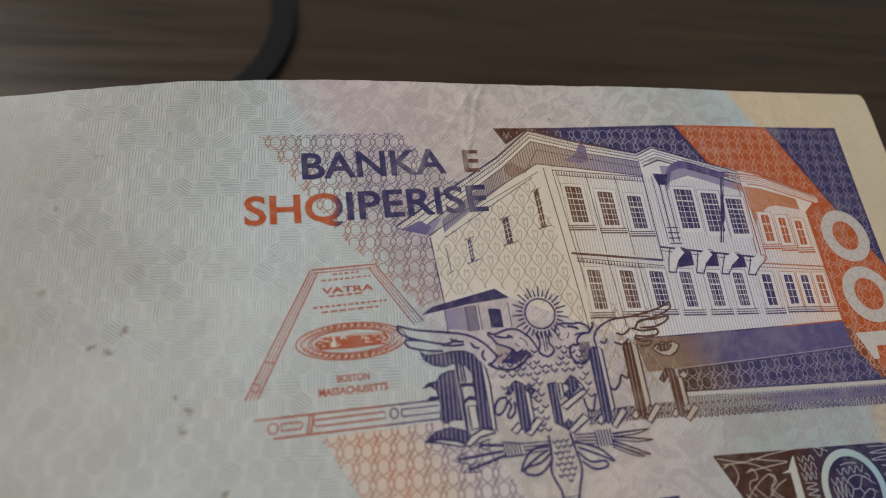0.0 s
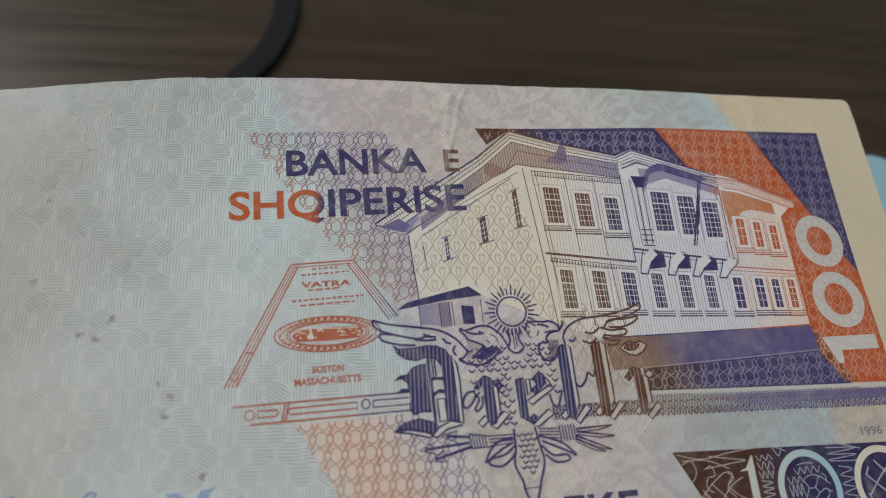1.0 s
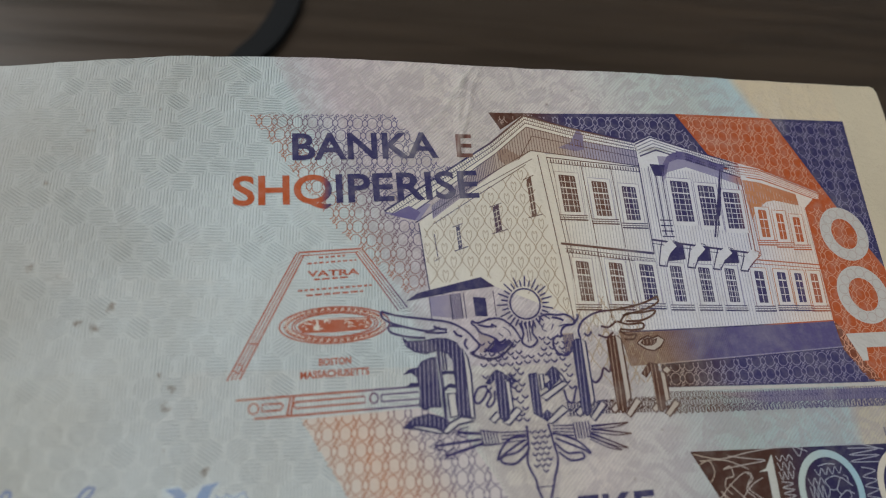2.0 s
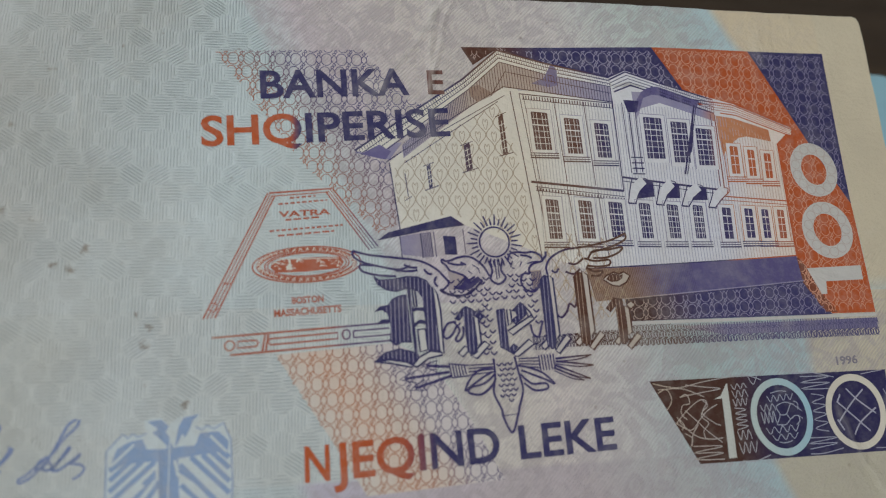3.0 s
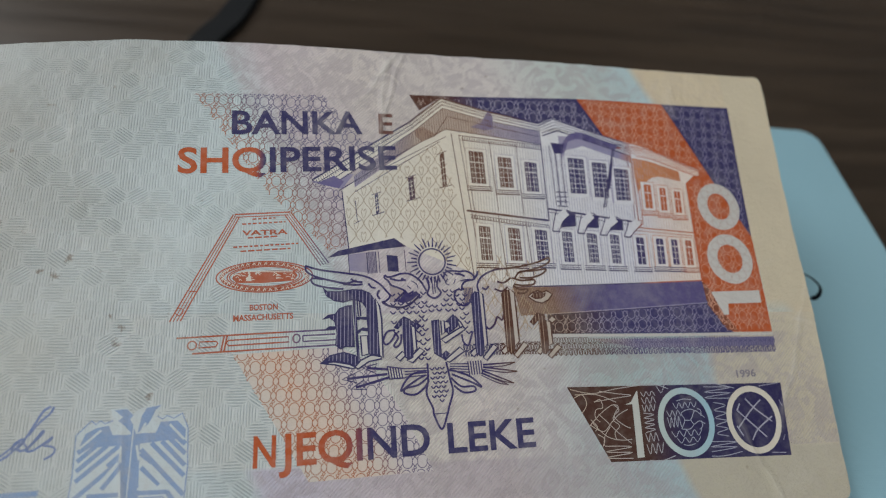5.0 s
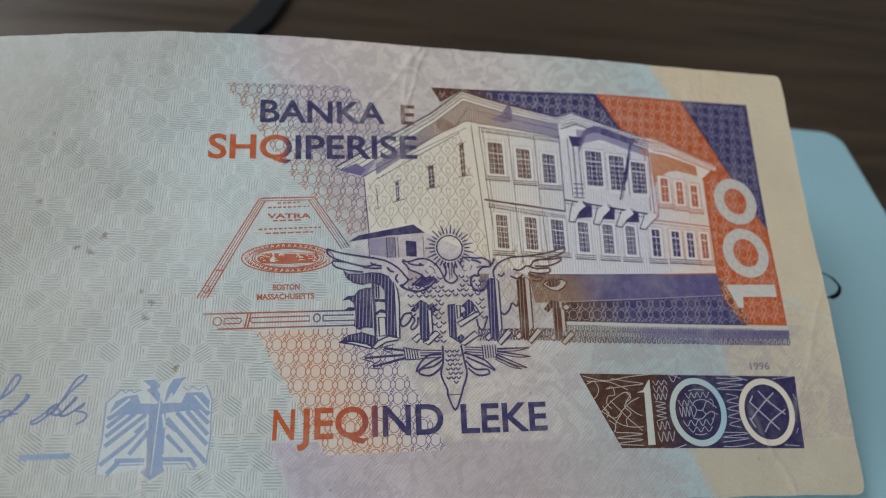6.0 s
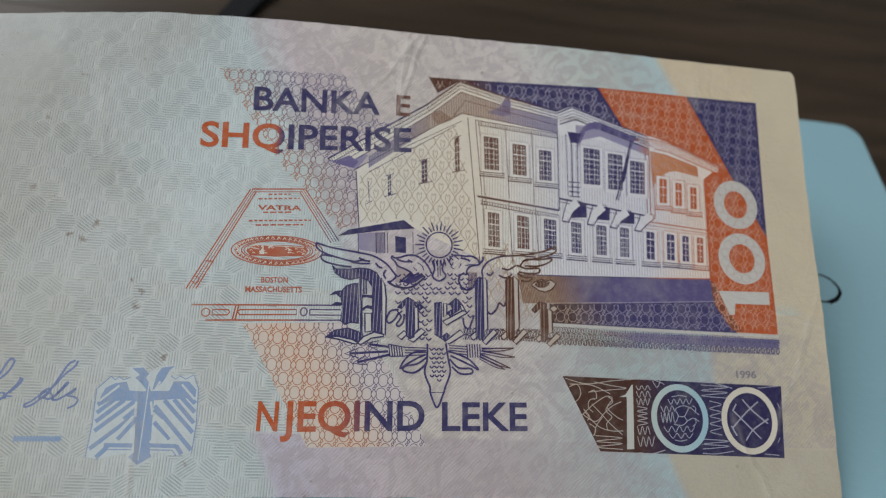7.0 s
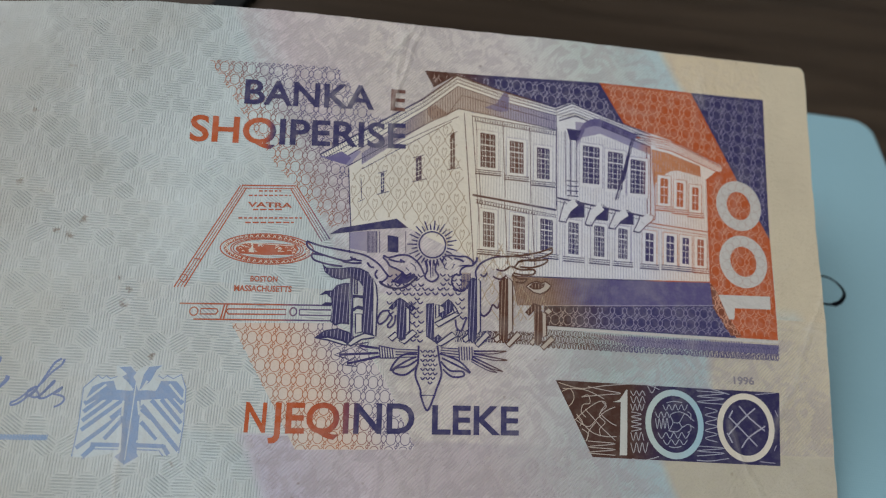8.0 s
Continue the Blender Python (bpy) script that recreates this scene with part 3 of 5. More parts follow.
def printed(name, flat, mat, layer, label=""):
    """A print on the sheet, following its curl."""
    lift = 0.008 + 0.005 * layer
    verts = [(u / 1000, v / 1000, (curl(u, v) + lift) / 1000) for u, v in flat.verts]
    ob = mesh_object(name, verts, flat.faces, mat, note, label, True)
    if name in STUFF:
        tagged(ob, kind="stuff")
    return ob


# inks: where a colour changes along the note the same ink simply runs into the next
ink_words = make_ink("ink_words", [(-78.1, BLUE), (-57.6, BLUE), (-56.3, (0.17, 0.075, 0.06)), (-53.4, (0.17, 0.075, 0.06))], 0.0)
ink_name = make_ink("ink_name", [(-72.2, ORANGE), (-71.3, BLUE)], 0.0)
ink_value = make_ink("ink_value", [(-66.0, ORANGE), (-60.2, (0.42, 0.09, 0.04)), (-56.9, BLUE)], 0.0)
ink_title = make_ink("ink_title", [(-41.0, BLUE), (-39.7, BROWN)], 0.0, fade=0.1)
ink_crest = make_ink("ink_crest", [(-42.2, (0.052, 0.042, 0.15)), (-38.3, (0.12, 0.055, 0.035))], 0.0)
ink_house = make_ink("ink_house", [(-53.6, BLUE), (-49.1, (0.15, 0.075, 0.05)), (-37.2, (0.15, 0.07, 0.05)), (-33.2, (0.046, 0.040, 0.132)), (-19.2, (0.045, 0.040, 0.132)), (-17.0, (0.5, 0.15, 0.06)), (-9.8, ORANGE)], 0.0)
ink_low = make_ink("ink_low", [(-22.0, (0.046, 0.040, 0.132)), (-12.6, (0.07, 0.055, 0.15)), (-11.4, (0.42, 0.12, 0.06))], 0.0)
ink_shade = make_ink("ink_shade", [(-59.6, (0.30, 0.28, 0.42)), (-50.6, (0.50, 0.41, 0.34)), (-42.2, (0.50, 0.39, 0.31)), (-38.3, (0.40, 0.37, 0.46)), (-19.9, (0.28, 0.27, 0.44)), (-17.4, (0.58, 0.26, 0.13)), (-9.8, (0.55, 0.20, 0.09))], 0.0)
ink_ruled = make_ink("ink_ruled", [(-43.8, (0.53, 0.47, 0.40)), (-36.8, (0.48, 0.45, 0.45)), (-31.2, (0.40, 0.40, 0.52)), (-18.2, (0.38, 0.38, 0.53)), (-14.0, (0.60, 0.42, 0.34))], 0.0)
ink_sky = make_ink("ink_sky", [(-46.1, BROWN), (-40.7, BLUE), (-14.0, BLUE)], 0.0)
ink_orange = make_ink("ink_orange", [(-26.4, (0.44, 0.10, 0.035)), (-14.0, ORANGE)], 0.0, fade=0.25)
ink_panel = make_ink("ink_panel", [(-21.5, (0.075, 0.032, 0.022)), (-16.1, (0.028, 0.025, 0.085)), (1.4, (0.031, 0.027, 0.10))], 0.0, fade=0.10)
ink_plinth = make_ink("ink_plinth", [(-29.6, (0.33, 0.215, 0.15)), (-25.2, (0.125, 0.11, 0.25)), (-9.8, (0.115, 0.098, 0.235))], 0.25)
ink_dark = make_ink("ink_dark", [(-30.4, (0.085, 0.045, 0.04)), (-23.1, (0.055, 0.05, 0.15))], 0.0)
ink_lace = make_ink("ink_lace", [(-27.2, (0.15, 0.09, 0.07)), (-20.7, (0.10, 0.09, 0.21))], 0.0)
ink_pale = make_ink("ink_pale", [(-82.3, PALE), (1.4, PALE)], 0.0, fade=0.1)
ink_pale_orange = make_ink("ink_pale_orange", [(-82.3, (0.66, 0.36, 0.25)), (-12.0, (0.66, 0.36, 0.25)), (1.4, (0.60, 0.27, 0.17))], 0.0, fade=0.1)
ink_pale_blue = make_ink("ink_pale_blue", [(-82.3, (0.30, 0.28, 0.42)), (1.4, (0.25, 0.23, 0.36))], 0.0, fade=0.1)
ink_bead = make_ink("ink_bead", [(-9.0, (0.52, 0.44, 0.40)), (0.0, (0.52, 0.44, 0.40))], 0.0)
ink_brown = make_ink("ink_brown", [(-9.8, (0.20, 0.062, 0.035)), (-5.0, (0.26, 0.075, 0.035))], 0.0)
ink_band_line = make_ink("ink_band_line", [(-30.4, (0.46, 0.36, 0.30)), (-25.0, (0.34, 0.32, 0.44)), (-9.8, (0.27, 0.25, 0.38))], 0.0, fade=0.1)
ink_sky_line = make_ink("ink_sky_line", [(-48.0, (0.44, 0.33, 0.28)), (-42.0, (0.36, 0.34, 0.44)), (-24.0, (0.34, 0.32, 0.43))], 0.0, fade=0.1)
ink_wall = make_ink("ink_wall", [(-59.6, (0.74, 0.72, 0.64)), (-43.8, (0.78, 0.72, 0.60)), (-38.3, (0.80, 0.78, 0.72)), (-30.4, (0.74, 0.75, 0.78)), (-19.0, (0.72, 0.73, 0.78)), (-10.7, (0.80, 0.70, 0.62))], 0.0, fade=0.2)
ink_lattice = make_ink("ink_lattice", [(-59.6, (0.47, 0.41, 0.32)), (-39.9, (0.47, 0.36, 0.24))], 0.0)
ink_wedge = make_ink("ink_wedge", [(-49.5, (0.48, 0.20, 0.11)), (-45.0, (0.30, 0.17, 0.16)), (-41.0, (0.14, 0.12, 0.23)), (-20.0, (0.13, 0.12, 0.24))], 0.8)
ink_wedge_low = make_ink("ink_wedge_low", [(-71.0, (0.46, 0.27, 0.19)), (-66.0, (0.50, 0.19, 0.09)), (-62.0, (0.36, 0.16, 0.12)), (-59.0, (0.18, 0.15, 0.24))], 0.69)
ink_glow = make_ink("ink_glow", [(-71.0, (0.68, 0.64, 0.58)), (-66.0, (0.72, 0.59, 0.49)), (-62.0, (0.70, 0.61, 0.53)), (-58.0, (0.66, 0.61, 0.60))], 0.69)
ink_red = make_ink("ink_red", [(-66.1, (0.46, 0.12, 0.06)), (-63.1, (0.13, 0.09, 0.20))], 0.0)
ink_rail = make_ink("ink_rail", [(-80.2, (0.50, 0.28, 0.20)), (-76.8, (0.44, 0.12, 0.06)), (-68.3, (0.44, 0.12, 0.06)), (-65.8, (0.13, 0.09, 0.20))], 0.0)
ink_emblem = make_ink("ink_emblem", [(-95.7, (0.29, 0.41, 0.60)), (-79.5, (0.29, 0.40, 0.60))], 0.0, fade=0.35)
ink_bird_ground = make_ink("ink_bird_ground", [(-95.7, (0.62, 0.70, 0.72)), (-79.5, (0.62, 0.70, 0.72))], 0.0, fade=0.3)
ink_pen = make_ink("ink_pen", [(-102.2, (0.21, 0.28, 0.49)), (-82.3, (0.21, 0.28, 0.49))], 0.0, fade=0.35)
ink_grey = make_ink("ink_grey", [(-14.0, (0.25, 0.23, 0.27)), (1.4, (0.25, 0.23, 0.27))], 0.0)

ink_pale_line = make_ink("ink_pale_line", [(-30.4, (0.55, 0.46, 0.36)), (-15.7, (0.42, 0.46, 0.54)), (1.4, (0.40, 0.38, 0.46))], 0.0, fade=0.1)
ink_pale_cool = make_ink("ink_pale_cool", [(-30.4, (0.58, 0.60, 0.56)), (1.4, (0.58, 0.60, 0.56))], 0.0, fade=0.1)
ink_ring_blue = make_ink("ink_ring_blue", [(-18.2, (0.50, 0.60, 0.58)), (-10.7, (0.34, 0.56, 0.66))], 0.0, fade=0.1)
ink_ring_cream = make_ink("ink_ring_cream", [(-10.7, (0.70, 0.66, 0.56)), (1.4, (0.72, 0.67, 0.56))], 0.0, fade=0.1)
ink_slit = make_ink("ink_slit", [(-41.4, (0.36, 0.34, 0.44)), (-39.1, (0.42, 0.31, 0.23))], 0.0, fade=0.1)
ink_plinth_line = make_ink("ink_plinth_line", [(-29.6, (0.17, 0.09, 0.06)), (-25.6, (0.10, 0.085, 0.20))], 0.0)
ink_lace_tint = make_ink("ink_lace_tint", [(-27.2, (0.50, 0.44, 0.40)), (-20.7, (0.28, 0.26, 0.38)), (0.5, (0.18, 0.165, 0.30))], 0.0)
ink_eaves = make_ink("ink_eaves", [(-61.0, (0.16, 0.14, 0.30)), (-50.6, (0.36, 0.25, 0.19)), (-46.1, (0.36, 0.25, 0.19)), (-40.7, (0.24, 0.20, 0.30)), (-25.6, (0.13, 0.115, 0.27))], 0.0)
ink_hollow = make_ink("ink_hollow", [(-63.9, (0.66, 0.66, 0.63)), (-41.4, (0.60, 0.55, 0.51)), (-32.0, (0.52, 0.45, 0.37))], 0.0, fade=0.3)


def plan(x, y):
    """From the artwork's grid, drawn in perspective, to millimetres on the sheet."""
    d = -0.000111103 * x + 0.000195022 * y + 1.0
    return ((0.08151095 * x + -0.00511551 * y + -108.919787) / d, (0.00410068 * x + -0.07427301 * y + 46.095599) / d)


# -- coloured fields behind the building --
f = Flat()
f.poly([(-51.30, 42.49), (-25.55, 43.30), (-20.62, 35.08), (-25.56, 37.57), (-29.64, 39.43), (-31.91, 38.48), (-40.29, 40.21), (-46.73, 42.31), (-49.86, 40.02)])
printed("sky_field", f, ink_sky, 0)
f = Flat()
f.poly([(-25.55, 43.30), (-11.33, 43.34), (-4.97, 30.83), (-0.08, 21.59), (0.08, 7.20), (-5.94, 7.23), (-9.10, 12.36), (-9.42, 14.73), (-9.38, 29.90), (-6.84, 32.14), (-15.10, 35.38), (-20.62, 35.08)])
printed("orange_field", f, ink_orange, 0)
f = Flat()
f.poly([(-11.33, 43.34), (0.33, 43.52), (-0.08, 21.59), (-4.97, 30.83)])
printed("corner_field", f, ink_sky, 0)
for area, base, mat in (
    ([(-50.63, 42.04), (-25.89, 42.81), (-21.47, 35.88), (-25.55, 38.10), (-29.81, 39.95), (-31.92, 39.01), (-40.31, 40.74), (-46.42, 42.71), (-49.57, 40.58)], 40.2, ink_sky_line),
    ([(-25.20, 42.98), (-11.52, 43.04), (-5.31, 30.97), (-6.99, 32.56), (-15.09, 35.82), (-20.44, 35.63)], 40.2, ink_pale_orange),
    ([(-9.04, 29.59), (-5.15, 30.64), (-0.45, 21.31), (-0.15, 7.58), (-5.75, 7.55), (-8.77, 12.38), (-9.16, 14.75)], 40.2, ink_pale_orange),
    ([(-10.81, 42.94), (-0.06, 43.11), (-0.38, 22.41), (-4.61, 30.86)], 40.2, ink_pale_blue),
):
    f = Flat()
    f.ribbon(area, 1.80, 1.70, 0.095, base, -0.02)
    printed("guilloche", f, mat, 1)

# -- the building: wall, ruled siding, cornices, openings --
f = Flat()
f.poly([(-60.79, 26.85), (-59.16, 28.39), (-50.22, 34.97), (-46.57, 39.16), (-44.18, 36.64), (-31.90, 37.51), (-25.22, 37.43), (-17.87, 35.36), (-14.76, 35.15), (-6.94, 31.87), (-9.38, 29.90), (-9.41, 14.82), (-37.85, 13.56), (-41.39, 14.77), (-52.21, 19.08), (-59.80, 18.61)])
printed("wall_tint", f, ink_wall, 0)

f = Flat()
for i in range(84):
    x = i / 83
    top, low = at((-43.65, 35.66), (-17.89, 33.96), x) if x < 0.75 else at((-24.46, 34.35), (-9.38, 29.90), (x - 0.75) * 4), at((-42.72, 13.44), (-9.58, 14.88), x)
    f.stroke([(low[0], top[1]), low], 0.075)
printed("ruled_siding", f, ink_ruled, 1)

f = Flat()
f.ogee([(-60.36, 26.25), (-54.66, 30.32), (-47.02, 35.05), (-45.09, 28.09), (-43.08, 14.64), (-50.85, 19.35), (-53.97, 20.35), (-59.76, 19.08)], 1.0, 3.3, 0.115)
f.ogee([(-42.94, 18.57), (-35.21, 17.60), (-31.92, 10.04), (-38.01, 5.88), (-42.61, 10.84)], 1.0, 3.3, 0.10)
printed("heart_lattice", f, ink_lattice, 1)

# eaves, in shade, and the cornice lines below and above them
f = Flat()
f.poly([(-59.21, 29.04), (-50.72, 36.63), (-46.40, 40.59), (-40.25, 38.98), (-31.90, 37.51), (-31.87, 35.33), (-41.40, 36.59), (-45.01, 37.07), (-46.15, 37.12), (-47.86, 35.74), (-50.04, 34.65), (-59.08, 27.42)])
f.poly([(-64.85, 28.08), (-62.32, 29.56), (-59.24, 29.37), (-60.74, 27.18), (-61.82, 27.32)])
f.poly([(-29.11, 36.84), (-25.56, 36.69), (-17.89, 33.96), (-17.92, 32.82), (-25.39, 35.30), (-28.09, 34.50), (-28.92, 32.86)])
f.poly([(-17.73, 33.80), (-15.66, 33.65), (-10.34, 31.89), (-10.24, 30.17), (-13.67, 30.80), (-14.88, 30.60), (-16.80, 29.22), (-17.42, 27.97), (-17.70, 30.68)])
printed("eaves_shade", f, ink_shade, 1)
f = Flat()
f.poly([(-50.57, 36.82), (-49.39, 37.29), (-47.72, 36.27), (-49.58, 34.87), (-50.42, 35.64)])
f.poly([(-42.43, 37.70), (-40.65, 38.59), (-39.56, 40.65), (-38.87, 39.66), (-38.97, 37.55), (-40.11, 37.25)])
f.poly([(-64.15, 27.91), (-61.90, 29.11), (-60.53, 28.26), (-61.21, 27.22)])
f.poly([(-26.41, 37.57), (-25.39, 37.59), (-19.93, 35.68), (-20.20, 34.69), (-25.39, 36.35), (-26.75, 36.47)])
f.poly([(-26.75, 37.44), (-25.90, 37.36), (-26.41, 36.42), (-27.59, 35.95), (-28.26, 34.31), (-28.92, 33.73), (-28.52, 35.68), (-27.76, 36.81)])
printed("eaves_dark", f, ink_eaves, 2)

f = Flat()
f.poly([(-64.80, 28.33), (-51.36, 37.94), (-46.64, 42.24), (-40.31, 40.56), (-31.91, 38.75), (-31.90, 37.51), (-40.25, 38.98), (-46.40, 40.59), (-50.71, 36.55), (-62.17, 27.78)])
f.poly([(-31.91, 38.75), (-29.64, 39.79), (-25.21, 38.13), (-17.85, 36.07), (-14.75, 35.32), (-14.94, 34.78), (-17.87, 35.01), (-25.22, 37.07), (-29.63, 38.20), (-31.64, 37.45)])
f.poly([(-17.88, 34.48), (-14.95, 34.25), (-6.85, 31.88), (-7.06, 31.16), (-10.17, 31.74), (-15.32, 33.33), (-17.90, 33.69)])
printed("cornice", f, ink_wall, 1.5)
f = Flat()
for i in range(52):
    x = 757 + 228 * i / 51
    top = 192 - 40 * (x - 755) / 56 if x < 811 else 152 + 53 * (x - 811) / 174
    low = 214 - 20 * (x - 762) / 50 if x < 812 else 192 + 37 * (x - 812) / 173
    f.stroke([plan(x, top), plan(x, low)], 0.075)
for i in range(40):
    x = 642 + 110 * i / 39
    f.stroke([plan(x, 271 - 79 * (x - 640) / 115), plan(x, 290 - 76 * (x - 640) / 122)], 0.07)
for i in range(26):
    x = 1066 + 84 * i / 25
    f.stroke([plan(x, 216 + 32 * (x - 1064) / 86), plan(x, 228 + 34 * (x - 1064) / 86)], 0.07)
for p0, p1, low, count in (((-46.64, 42.24), (-31.91, 38.75), (0.24, -1.65), 46), ((-64.80, 28.33), (-51.36, 37.94), (0.6, -1.2), 46), ((-51.36, 37.94), (-46.64, 42.24), (0.3, -1.5), 20), ((-25.21, 38.13), (-15.0, 35.2), (0.1, -1.2), 34)):
    for i in range(count):
        a = at(p0, p1, (i + 0.5) / count)
        for t0, t1 in ((0.12, 0.40), (0.50, 0.72)):
            f.stroke([(a[0] + low[0] * t0, a[1] + low[1] * t0), (a[0] + low[0] * t1, a[1] + low[1] * t1)], 0.075)
printed("soffit_ruling", f, ink_house, 2)
f = Flat()
for k in range(4):
    t = k / 3
    w = 0.24 if k == 0 else 0.11
    f.stroke([at((-64.80, 28.33), (-62.15, 27.61), t), at((-51.36, 37.94), (-50.71, 36.55), t), at((-46.64, 42.24), (-46.40, 40.59), t)], w)
    f.stroke([at((-46.64, 42.24), (-46.40, 40.59), t), at((-40.31, 40.56), (-40.25, 38.98), t), at((-31.91, 38.75), (-31.90, 37.51), t)], w)
f.stroke([(-61.18, 26.90), (-50.04, 34.65), (-46.15, 37.12), (-41.40, 36.59), (-31.87, 35.33)], 0.13), f.stroke([(-47.86, 35.74), (-45.76, 39.25), (-31.88, 36.55)], 0.10)
f.stroke([(-55.43, 30.24), (-46.09, 35.92)], 0.09)
for k in range(5):
    t = k / 4
    w = 0.20 if k in (0, 4) else 0.10
    f.stroke([at((-31.91, 38.48), (-31.47, 36.77), t), at((-29.64, 39.61), (-29.12, 37.72), t), at((-25.21, 38.13), (-25.05, 36.39), t), at((-17.86, 35.89), (-17.89, 33.96), t)], w)
    f.stroke([at((-21.12, 35.91), (-17.03, 34.04), t), at((-15.27, 35.27), (-14.79, 33.74), t), at((-6.67, 31.89), (-7.06, 30.98), t)], w * 0.8)
# lower cornices, corner posts and storey lines
f.stroke([(-60.79, 26.85), (-59.80, 18.61)], 0.14), f.stroke([(-59.03, 26.78), (-54.63, 29.82), (-47.02, 35.05)], 0.10)
for a, b, w in (((-45.31, 36.52), (-43.08, 14.64), 0.12), ((-44.17, 36.30), (-42.25, 17.05), 0.10), ((-43.67, 36.18), (-41.79, 17.08), 0.08), ((-31.87, 35.77), (-31.70, 23.37), 0.14),
                ((-44.16, 36.21), (-31.86, 35.16), 0.14), ((-43.81, 35.48), (-31.85, 34.47), 0.10), ((-43.66, 24.45), (-31.70, 23.37), 0.30), ((-43.16, 23.84), (-31.69, 22.63), 0.10), ((-43.14, 23.36), (-31.69, 22.06), 0.10),
                ((-39.74, 35.82), (-39.05, 24.53), 0.10), ((-35.77, 35.28), (-35.35, 24.03), 0.10), ((-39.12, 24.03), (-38.44, 14.99), 0.10), ((-35.18, 23.40), (-34.68, 15.27), 0.10),
                ((-31.73, 25.18), (-18.44, 23.51), 0.26), ((-31.72, 24.68), (-18.45, 22.93), 0.10), ((-18.46, 22.68), (-9.11, 21.95), 0.16), ((-18.47, 22.18), (-9.13, 21.45), 0.09),
                ((-17.90, 33.78), (-17.93, 23.88), 0.16), ((-18.50, 33.90), (-18.43, 23.84), 0.12), ((-17.36, 30.71), (-17.27, 23.27), 0.10), ((-9.38, 29.90), (-9.42, 14.73), 0.12),
                ((-37.85, 13.56), (-9.42, 14.73), 0.16), ((-28.93, 33.90), (-28.87, 25.84), 0.12), ((-30.61, 35.29), (-30.35, 25.71), 0.10), ((-29.77, 34.68), (-29.69, 25.77), 0.16)):
    f.stroke([a, b], w)
# dentils below the eaves
for i in range(34):
    a = at((-43.67, 36.01), (-31.94, 34.98), i / 33)
    f.stroke([a, (a[0], a[1] - 0.5)], 0.12)
for i in range(30):
    a = at((-42.99, 23.69), (-31.77, 22.46), i / 29)
    f.stroke([a, (a[0], a[1] - 0.4)], 0.14)
# slit windows in the shaded wall, capital of the corner pillar, flagpole
for a, b, c, d in (((-56.39, 26.37), (-55.95, 26.66), (-55.75, 23.85), (-56.18, 23.57)), ((-51.76, 29.03), (-51.00, 29.43), (-50.80, 26.08), (-51.56, 25.77)), ((-47.15, 32.91), (-46.53, 33.40), (-46.28, 28.14), (-46.90, 27.92))):
    f.poly([a, b, c, d])
    f.stroke([(d[0] - 0.5, d[1] - 0.2), (c[0] + 0.7, c[1] + 0.1)], 0.12), f.stroke([(a[0] - 0.4, a[1]), (b[0] + 0.4, b[1] + 0.2)], 0.10)
f.stroke([(-59.00, 25.48), (-58.70, 22.63)], 0.10), f.stroke([(-59.11, 22.12), (-58.25, 22.67)], 0.08)
for y in (318, 326, 334, 342):
    f.stroke([(-30.20, 27.81), (-28.56, 27.80)] if y == 318 else [at((-30.20, 27.81), (-30.18, 25.64), (y - 318) / 24), at((-28.56, 27.80), (-28.54, 25.62), (y - 318) / 24)], 0.16)
f.poly([(-30.36, 35.66), (-28.26, 35.53), (-28.76, 33.92), (-29.93, 33.97)])
printed("building_drawing", f, ink_house, 2)
f = Flat()
for x, y0, y1 in ((677, 312, 338), (741, 284, 316), (801, 246, 296)):
    f.stroke([plan(x, y0), plan(x, y1)], 0.07)
    for k in range(4):
        y = y0 + (y1 - y0) * (k + 0.5) / 4
        f.stroke([plan(x - 4, y + 1.5), plan(x + 4, y - 1.5)], 0.08)
printed("slit_glazing", f, ink_wall, 3)

# shadows between the brackets under the bay
f = Flat()
f.poly([(-29.19, 24.90), (-27.64, 24.71), (-27.63, 22.65), (-29.91, 22.37)])
f.poly([(-25.16, 24.43), (-24.09, 24.27), (-24.18, 22.45), (-26.24, 22.44)])
f.poly([(-22.19, 24.02), (-20.44, 23.84), (-20.46, 22.18), (-22.78, 22.15)])
printed("bay_shadow", f, ink_house, 2)
dark, light = Flat(), Flat()
for a, b, c in (((-28.87, 24.77), (-30.24, 23.49), (-30.79, 21.81)), ((-25.08, 24.43), (-26.40, 23.16), (-27.05, 21.63)), ((-21.44, 23.92), (-22.86, 22.80), (-23.61, 21.43)), ((-17.94, 23.55), (-19.21, 22.45), (-19.98, 21.23))):
    light.curve([a, (b[0] + 0.2, b[1] + 0.3), b, c], 1.3, 0.9)
    dark.curve([(a[0] + 0.6, a[1] - 0.3), (b[0] + 0.7, b[1] - 0.2), (c[0] + 0.5, c[1])], 0.16)
    dark.curve([(a[0] - 1.6, a[1] + 0.1), (b[0] - 0.6, b[1] + 0.2), (c[0] - 0.5, c[1])], 0.14)
    dark.curve([(a[0] - 0.1, a[1] + 0.3), (a[0] + 0.5, a[1] + 0.1), (a[0] + 0.3, a[1] - 0.4)], 0.11)
    dark.stroke([(c[0] - 0.5, c[1]), (c[0] + 0.6, c[1] - 0.1)], 0.2)
printed("bracket_face", light, ink_wall, 3)
printed("bracket_outline", dark, ink_house, 4)

